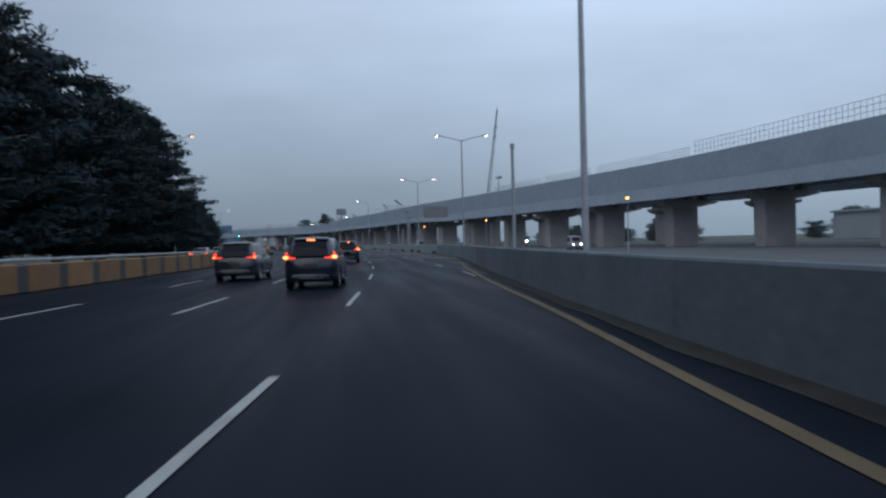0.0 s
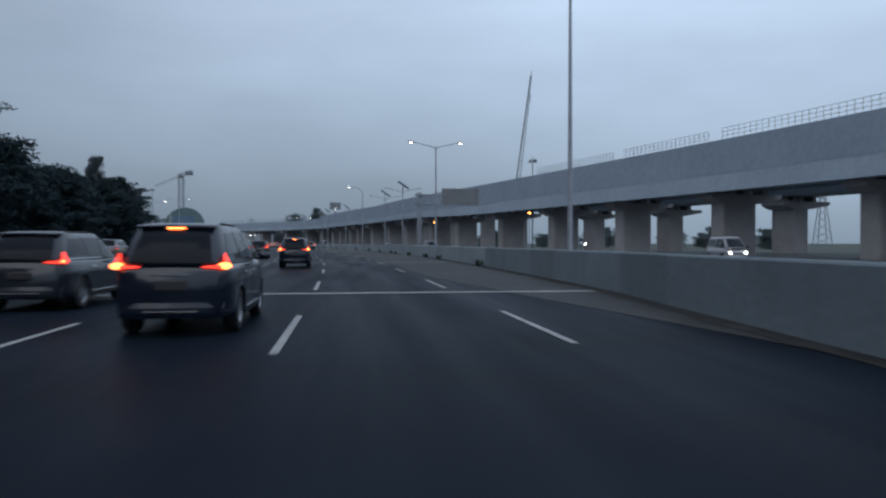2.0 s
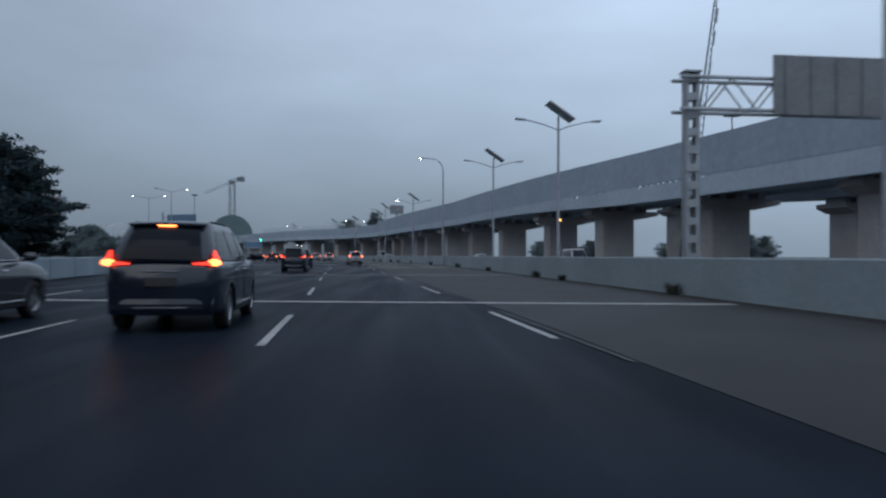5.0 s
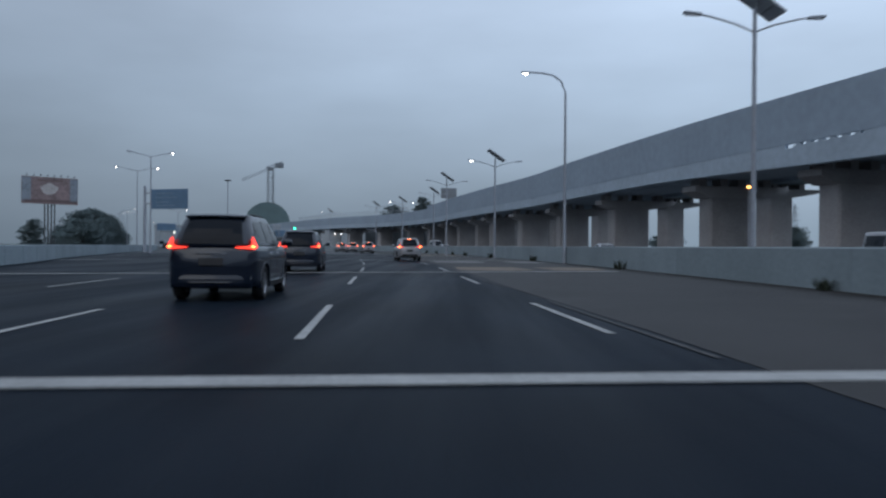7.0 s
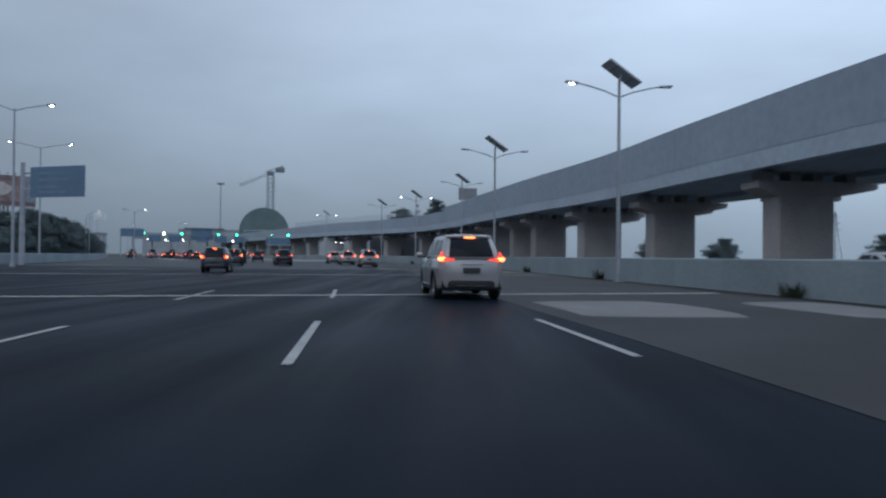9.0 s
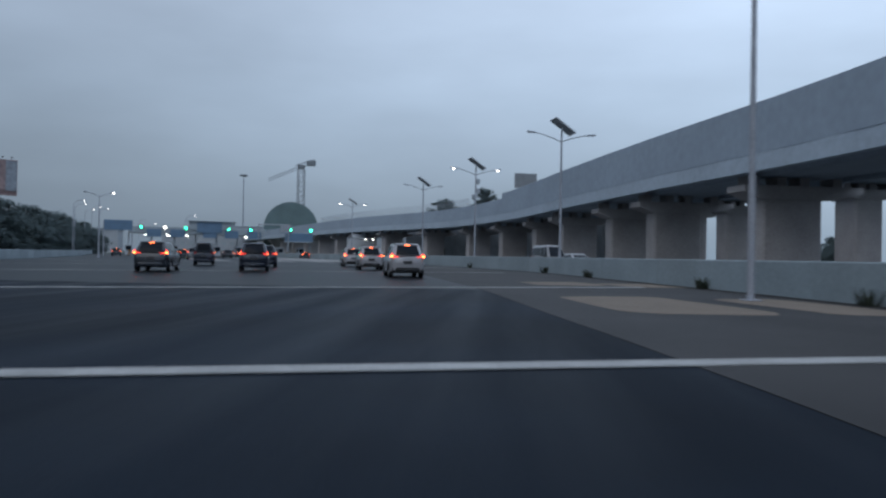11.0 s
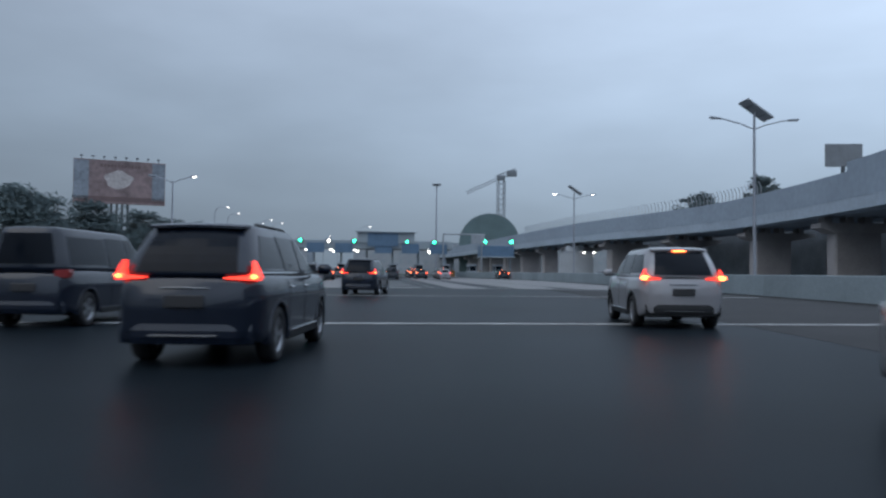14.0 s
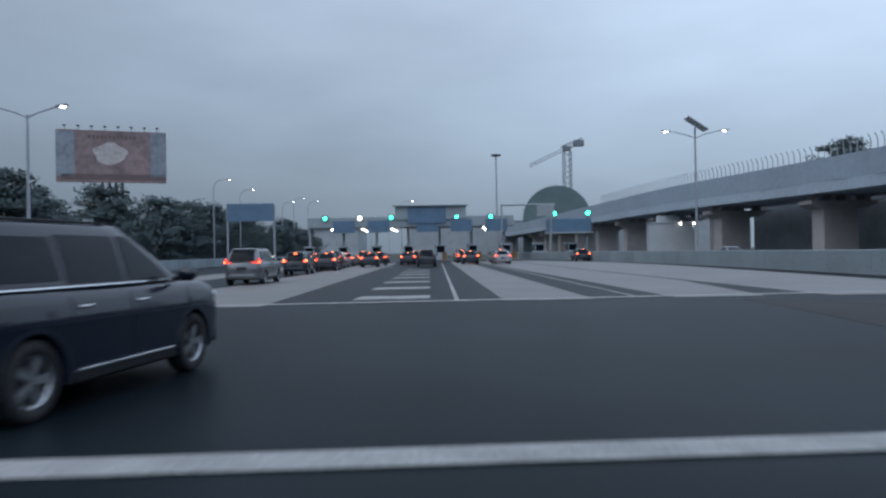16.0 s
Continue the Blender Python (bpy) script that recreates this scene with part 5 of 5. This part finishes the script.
                g.append([(u * width(v, edge(v)) * pull, edge(v) + sgn * (bulge * (1 - (u * pull / 0.9) ** 2) + lift), z_at(v)) for u in np.linspace(-1, 1, 7)])
            grids.append(g)
        shell(b, *grids)
        part(nm, b, GLASS_DARK if nm == "rear_window" else GLASS, cabin, "dark tinted glass", smooth=False)
        lo_v = 0.10
    bp, cp = cowl - 1.18, cowl - 2.12
    lo_v, hi_v = 0.13, 0.90
    for s in (-1, 1):
        def side_plate(nm, mt, y0lo, y1lo, y0hi, y1hi, va, vb, lift, lab):
            bb = bmesh.new()
            gs = []
            for li in (lift, -0.02):
                g = []
                for f in vs:
                    v = va + (vb - va) * f
                    a0, a1 = y0lo + (y0hi - y0lo) * f, y1lo + (y1hi - y1lo) * f
                    g.append([(s * (width(v, a0 + (a1 - a0) * q) + li), a0 + (a1 - a0) * q, z_at(v)) for q in np.linspace(0, 1, 5)])
                gs.append(g)
            shell(bb, *gs)
            part(nm, bb, mt, cabin, lab)
        side_plate("side_window", GLASS, bp + 0.04, front(lo_v) - 0.30, bp + 0.04, front(hi_v) - 0.20, lo_v, hi_v, 0.008, "tinted side window")
        if cp - 0.05 - back(lo_v) > 0.45:
            side_plate("side_window", GLASS, cp + 0.04, bp - 0.04, cp + 0.04, bp - 0.04, lo_v, hi_v, 0.008, "tinted side window")
            side_plate("side_window", GLASS, back(lo_v) + 0.24, cp - 0.04, back(hi_v) + 0.22, cp - 0.04, lo_v + 0.05, hi_v - 0.04, 0.008, "tinted side window")
        else:
            side_plate("side_window", GLASS, back(lo_v) + 0.26, bp - 0.04, back(hi_v) + 0.24, bp - 0.04, lo_v, hi_v, 0.008, "tinted side window")
        if chrome:
            side_plate("window_trim", CHROME, back(0.06) + 0.2, front(0.06) - 0.28, back(0.1) + 0.2, front(0.1) - 0.30, 0.066, 0.094, 0.012, "thin chrome window trim")
        # door seams and handles
        for y in (bp, cp, cowl - 0.02):
            if -wbase + 0.42 < y < wbase - 0.40 or y == cowl - 0.02 and kind != "van":
                bb = bmesh.new()
                gs = []
                for li in (0.004, -0.02):
                    gs.append([[(s * (hw * plan(y) * float(np.interp(z, (0.34, top(y) - 0.30, top(y) - 0.27, top(y) - 0.225, top(y) - 0.12, top(y) - 0.05), (0.98, 0.998, 1.002, 0.992, 0.966, 0.945))) + li), y + q, z) for q in (-0.006, 0.006)] for z in (0.38, top(y) - 0.30, top(y) - 0.27, top(y) - 0.225, top(y) - 0.12, top(y) - 0.06)])
                shell(bb, *gs)
                part("door_seam", bb, BLACK_PLASTIC, body)
        for y in (bp + 0.18, cp + 0.18):
            if y > -wbase + 0.3:
                bb = bmesh.new()
                box(bb, (s * hw * plan(y) * 0.972, y, belt - 0.155), (0.05, 0.20, 0.03), bevel=0.01)
                part("door_handle", bb, CHROME if chrome else paint, body)
    # roof rails and aerial
    if kind in ("mpv", "suv"):
        for s in (-1, 1):
            bb = bmesh.new()
            x = s * wt * 0.90
            tube(bb, [(x, yt0 + 0.15, H - 0.06), (x, yt0 + 0.32, H - 0.005), (x, yt1 - 0.45, H), (x, yt1 - 0.22, H - 0.05)], 0.014, 6)
            part("roof_rail", bb, BLACK_PLASTIC, cabin)
    # wheels with arches
    tyre, dark, rim = WHEELS
    for s in (-1, 1):
        for y in yw:
            w = share("wheel", tyre, t, pose(s * (hw * plan(y) - 0.125), y, 0.335))
            share("rim", rim, w, pose(0, 0, 0))
            share("hub", dark, w, pose(0, 0, 0))
            bb = bmesh.new()
            n = 20
            rows = []
            for k in range(n + 1):
                a = math.pi * (k / n * 1.14 - 0.07)
                c_, s_ = math.cos(a), math.sin(a)
                x = hw * plan(y + 0.4 * c_) * 0.99
                rows.append([(s * (x - 0.24), y + c_ * 0.372, 0.335 + s_ * 0.372), (s * (x + 0.006), y + c_ * 0.372, 0.335 + s_ * 0.372), (s * (x + 0.016), y + c_ * 0.39, 0.335 + s_ * 0.39), (s * (x + 0.012), y + c_ * 0.425, 0.335 + s_ * 0.425), (s * (x - 0.05), y + c_ * 0.44, 0.335 + s_ * 0.44)])
            vr = grid_mesh(bb, rows, True)
            bb.faces.new(vr[0])
            bb.faces.new(vr[-1][::-1])
            bmesh.ops.recalc_face_normals(bb, faces=bb.faces)
            part("wheel_arch", bb, BLACK_PLASTIC if clad else paint, t)
        bb = bmesh.new()
        box(bb, (s * (hw - 0.035), 0, 0.29), (0.07, 2 * wbase - 0.90, 0.13), bevel=0.025)
        part("sill", bb, BLACK_PLASTIC, t)
        if chrome:
            bb = bmesh.new()
            box(bb, (s * (hw + 0.004), 0, 0.345), (0.016, 2 * wbase - 1.05, 0.028), bevel=0.005)
            part("sill_trim", bb, CHROME, t, "chrome sill strip")
        bb = bmesh.new()
        box(bb, (s * (hw + 0.10), cowl - 0.30, belt + 0.08), (0.21, 0.12, 0.15), bevel=0.045)
        part("mirror", bb, paint if chrome else BLACK_PLASTIC, t, smooth=True)
        bb = bmesh.new()
        box(bb, (s * (hw - 0.01), cowl - 0.28, belt + 0.03), (0.14, 0.05, 0.04))
        part("mirror_arm", bb, BLACK_PLASTIC, t)

    # bumpers wrap round the corners
    def wrap(nm, end, z0, z1, reach, lift, mt, lab=""):
        bb = bmesh.new()
        gs = []
        for li in (lift, -0.05):
            g = []
            for z in np.linspace(z0, z1, 4):
                row = []
                for u in np.linspace(-reach, reach, 13):
                    a = abs(u)
                    yy = hl - 0.03 - (0.06 * a * a + 0.35 * max(0.0, a - 0.80) ** 1.5 * 2.0)
                    bow = 0.02 * math.sin(math.pi * (z - z0) / (z1 - z0))
                    row.append((u * hw * min(0.955, plan(yy) + 0.01), end * (yy + li + bow), z))
                g.append(row)
            gs.append(g)
        shell(bb, *gs)
        return part(nm, bb, mt, t, lab, smooth=False)

    wrap("rear_bumper", -1, 0.28, 0.50, 0.96, 0.06, BLACK_PLASTIC if clad else paint, "dark lower rear bumper" if clad else "")
    wrap("front_bumper", 1, 0.26, 0.46, 0.96, 0.03, BLACK_PLASTIC)
    wrap("grille", 1, 0.54, 0.70, 0.50, 0.012, BLACK_PLASTIC, "dark grille")
    if chrome:
        wrap("diffuser", -1, 0.36, 0.385, 0.55, 0.085, CHROME, "chrome bumper strip")
        wrap("tailgate_trim", -1, belt - 0.165, belt - 0.14, 0.42, 0.035, CHROME, "chrome tailgate strip")
    bb = bmesh.new()
    box(bb, (0, -hl - 0.018, belt - 0.30), (0.44, 0.03, 0.14), bevel=0.01)
    part("plate", bb, NUMBER_BAR, t, "blank dark plate")
    # lamps
    for s in (-1, 1):
        zc = belt - 0.02
        out = [(0.50, -0.025), (0.78, -0.04), (0.90, -0.045), (0.925, 0.0), (0.845, 0.175), (0.825, 0.18), (0.835, 0.045), (0.78, 0.012), (0.50, -0.008)]
        if kind in ("sedan", "hatch", "van"):
            out = [(0.66, -0.09), (0.90, -0.10), (0.94, 0.0), (0.92, 0.05), (0.66, 0.04)]

        def lamp_y(u):
            return -hl + 0.02 + 0.10 * max(0.0, (u - 0.5) / 0.45) ** 2
        bb = bmesh.new()
        near = [bb.verts.new((s * hw * u, lamp_y(u) - 0.035 + (0.07 if z > 0.1 else 0), zc + z)) for u, z in out]
        deep = [bb.verts.new((s * hw * u, lamp_y(u) + 0.12, zc + z)) for u, z in out]
        n = len(out)
        bb.faces.new(near)
        bb.faces.new(deep[::-1])
        for i in range(n):
            bb.faces.new((near[i], near[(i + 1) % n], deep[(i + 1) % n], deep[i]))
        bmesh.ops.recalc_face_normals(bb, faces=bb.faces)
        bmesh.ops.triangulate(bb, faces=[f for f in bb.faces if len(f.verts) > 4])
        lamp = part("tail_light", bb, {"on": TAIL_ON, "brake": TAIL_ON, "off": TAIL_OFF}[lights], t, "L-shaped tail light")
        if lights != "off":
            bb = bmesh.new()
            ball(bb, (s * hw * 0.85, lamp_y(0.85) - 0.03, zc + 0.0), 0.03 if lights == "on" else 0.055, (1.8, 0.5, 0.9))
            part("bulb", bb, TAIL_HOT, lamp, "bright lamp core", smooth=True)
        bb = bmesh.new()
        box(bb, (s * hw * 0.68, hl - 0.13, hood - 0.21), (0.34, 0.16, 0.12), Matrix.Rotation(-s * 0.35, 4, "Z"), bevel=0.035)
        hlamp = part("headlight", bb, LAMP_OFF, t, smooth=True)
        if heads:
            bb = bmesh.new()
            ball(bb, (s * hw * 0.68, hl - 0.03, hood - 0.21), 0.075, (1, 0.5, 1))
            part("bulb", bb, HEAD_ON, hlamp, "bright white lamp core", smooth=True)
    if lights == "brake":
        bb = bmesh.new()
        box(bb, (0, back(0.97) - 0.105, z_at(0.98)), (0.26, 0.04, 0.025), bevel=0.008)
        part("brake_light", bb, TAIL_HOT, t, "lit high brake light")
    if kind in ("mpv", "suv", "hatch"):
        bb = bmesh.new()
        gs = []
        for dz in (0.0, -0.03):
            gs.append([[(u * wt * 0.90, yt0 + q - 0.05 * (1 - u * u), H - 0.03 + dz + 0.012 * (1 - u * u) - (0.02 if q < -0.05 else 0)) for u in np.linspace(-1, 1, 7)] for q in (-0.09, -0.03, 0.12)])
        shell(bb, *gs)
        part("spoiler", bb, paint, cabin, smooth=False)
    return t


# one dark car alongside, repeated at places that fit the camera's view
car("mpv", CAR_BLACK, "glossy blue-black people carrier with chrome sill strip", pose(-40.4, 300.5, 0, rz=15.8), "on")
for px, py, turn in ((-27.6, 263.2, 17.0), (-31.0, 276.3, 18.0)):
    car("mpv", CAR_BLACK, "dark blue-black people carrier with tinted windows", pose(px, py, 0, rz=turn), "on")
for px, py, turn in ((-9.8, 162.8, 5.0), (-11.5, 178.6, 7.0)):
    car("mpv", CAR_BLACK, "black people carrier with lit L-shaped tail lights", pose(px, py, 0, rz=turn), "on")
# two cars ahead, each repeated along its lane to fit the camera's view
for y in (25.8, 59.0, 90.3, 122.2):
    px, py = LANE.side(y, -1.62)
    car("mpv", CAR_BLACK, "dark people carrier with brake lights lit beside the lane line", pose(px, py, 0, rz=LANE.heading(y)), "brake")
for y in (33.0, 63.5, 96.6, 121.7):
    px, py = LANE.side(y, -5.45)
    car("suv", CAR_DARK, "dark sport utility car with wide tail lights lit", pose(px, py, 0, rz=LANE.heading(y)), "on")
# the white car ahead, likewise repeated to fit the camera's view
for px, py, turn in ((-8.65, 203.6, 9.0), (-17.75, 256.6, 13.0), (-22.2, 272.6, 14.5), (-25.9, 285.1, 16.0)):
    car("mpv", CAR_WHITE, "white people carrier braking with red lights lit", pose(px, py, 0, rz=turn), "brake", clad=True)
car("van", CAR_BLACK, "old black minivan driving with lights off", pose(-37.2, 279.6, 0, rz=20), "off", chrome=False)
car("hatch", CAR_DARK, "dark hatchback with tail lights lit", pose(-23.6, 229.0, 0, rz=12), "brake", chrome=False)
car("suv", CAR_DARK, "dark sport utility car with tail lights lit", pose(-31.5, 258.6, 0, rz=15), "brake", chrome=False)
car("mpv", CAR_SILVER, "silver people carrier with tail lights lit", pose(-56.6, 324.3, 0, rz=24), "on", chrome=False)
QUEUE = [("hatch", CAR_DARK, -63.6, 338.0, "brake"), ("hatch", CAR_WHITE, -74.5, 360.6, "on"), ("sedan", CAR_DARK, -70.6, 360.0, "brake"), ("mpv", CAR_SILVER, -80.5, 376, "brake"),
         ("sedan", CAR_RED, -84.5, 388, "brake"), ("suv", CAR_DARK, -64.6, 360.2, "off"), ("sedan", CAR_DARK, -69.2, 380.5, "brake"), ("mpv", CAR_SILVER, -64.5, 380, "brake"),
         ("hatch", CAR_DARK, -55.4, 383, "brake"), ("mpv", CAR_WHITE, -76.5, 383, "brake"), ("sedan", CAR_SILVER, -86, 372, "on"), ("hatch", CAR_RED, -90.5, 382, "brake"),
         ("sedan", CAR_DARK, -72.5, 372, "brake"), ("sedan", CAR_WHITE, -60.6, 370, "on"), ("mpv", CAR_DARK, -89.5, 393, "brake"), ("hatch", CAR_SILVER, -81.2, 366.5, "brake"),
         ("sedan", CAR_WHITE, -95, 391, "brake"), ("mpv", CAR_DARK, -74.2, 391.5, "brake"), ("hatch", CAR_DARK, -68.6, 391.5, "brake"), ("sedan", CAR_DARK, -67.4, 347.5, "brake"), ("suv", CAR_DARK, -88, 363, "brake"),
         ("sedan", CAR_SILVER, -78.1, 368.0, "brake"),
         ("hatch", CAR_DARK, -74.1, 368.1, "brake"),
         ("mpv", CAR_DARK, -78.0, 359.8, "brake"),
         ("sedan", CAR_DARK, -64.8, 371.7, "brake"),
         ("hatch", CAR_WHITE, -66.9, 385.7, "brake"),
         ("sedan", CAR_SILVER, -71.7, 386.0, "brake"),
         ("hatch", CAR_DARK, -74.5, 377.5, "brake"),
         ("suv", CAR_DARK, -71.0, 354.1, "brake"),
         ("sedan", CAR_DARK, -88.3, 377.0, "brake")]
for kind, paint, x, y, li in QUEUE:
    nm = {"hatch": "hatchback", "sedan": "saloon", "mpv": "people carrier", "suv": "sport utility car"}[kind]
    cn = {"charcoal_car_paint": "dark", "white_car_paint": "white", "silver_car_paint": "silver", "maroon_car_paint": "maroon"}[paint.name]
    car(kind, paint, "%s %s queueing at the toll with tail lights %s" % (cn, nm, "off" if li == "off" else "lit"), pose(x, y, 0, rz=26), li, chrome=False)
# vehicles on the side carriageway
for kind, paint, x, y, rz, nm, lit in (("van", CAR_WHITE, 27.0, 98.0, 174, "white van", True), ("van", CAR_WHITE, 13.5, 178, 184, "white van", False), ("sedan", CAR_WHITE, 8.0, 212, 186, "white saloon", True),
                                  ("minibus", CAR_WHITE, WALL(286) + 5.2, 286, 195, "white minibus", False), ("hatch", CAR_WHITE, WALL(278.5) + 4.6, 278.5, 195, "white hatchback", True), ("sedan", CAR_SILVER, -38, 372, 205, "silver saloon", True)):
    t = car(kind, paint, "%s on the side carriageway beyond the wall" % nm, pose(x, y, -0.03, rz=rz), "off", chrome=False, heads=lit)

# cars on the carriageway beyond the median
for kind, paint, nm, y, off in (("sedan", CAR_SILVER, "silver saloon", 74.0, 3.6), ("hatch", CAR_WHITE, "white hatchback", 92.0, 4.4), ("mpv", CAR_SILVER, "silver people carrier", 106.0, 4.0),
                                ("sedan", CAR_WHITE, "white saloon", 124.0, 4.6), ("hatch", CAR_DARK, "dark hatchback", 142.0, 4.2)):
    car(kind, paint, "%s with tail lights lit beyond the median barrier" % nm, pose(LEFT(y) - off, y, -0.02, rz=LEFT.heading(y)), "on", chrome=False)

# work light burning under the viaduct
t = thing("floodlight", pose(32.9, 150, -0.03, rz=12), "lit white floodlight on a short tripod stand", "floodlight")
b = bmesh.new()
rod(b, (0, 0, 0.25), (0, 0, 1.15), 0.025, n=8)
part("pole", b, DARK_STEEL, t)
for k in range(3):
    a = k * math.tau / 3
    b = bmesh.new()
    rod(b, (0, 0, 0.45), (0.45 * math.cos(a), 0.45 * math.sin(a), 0.0), 0.018, n=6)
    part("leg", b, DARK_STEEL, t)
b = bmesh.new()
box(b, (0, 0.06, 1.27), (0.36, 0.12, 0.28), bevel=0.03)
head = part("housing", b, DARK_STEEL, t)
b = bmesh.new()
ball(b, (0, -0.02, 1.27), 0.15, (1, 0.4, 0.8))
part("lens", b, HEAD_ON, head, "bright white lens", smooth=True)

# weeds and grit at the foot of the wall
WEED = mat("dark_weeds", (0.03, 0.038, 0.028), 0.9, vary=0.3, scale=3, fine=20, spec=0.2)
wr = random.Random(5)
spots = [204.5, 184.1, 110.1, 238.0, 247.5, 143.9, 149.5, 131.0, 166.0, 262.0, 90.0, 118.5, 221.5, 272.0, 291.0]
for yy in spots:
    sc = wr.uniform(0.6, 1.25)
    b = bmesh.new()
    for k in range(46):
        a, r = wr.random() * math.tau, wr.random() ** 0.6 * 0.28 * sc
        p = Vector((r * math.cos(a) * 0.7, r * math.sin(a) * 1.4, 0))
        d = Vector((math.cos(a) * wr.uniform(0.05, 0.25), math.sin(a) * wr.uniform(0.05, 0.25), wr.uniform(0.18, 0.5) * sc))
        w = Vector((-math.sin(a), math.cos(a), 0)) * 0.025
        q = [b.verts.new(p - w), b.verts.new(p + w), b.verts.new(p + d * 0.6 + w * 0.9), b.verts.new(p + d), b.verts.new(p + d * 0.6 - w * 0.9)]
        b.faces.new(q)
    wd = part("weed_tuft", b, WEED)
    wd.matrix_basis = pose(WALL(yy) - 0.22, yy, 0.008, rz=wr.uniform(-20, 20))
    tagged(wd, "dark tuft of weeds growing at the wall foot", "weeds", "weeds along the wall")
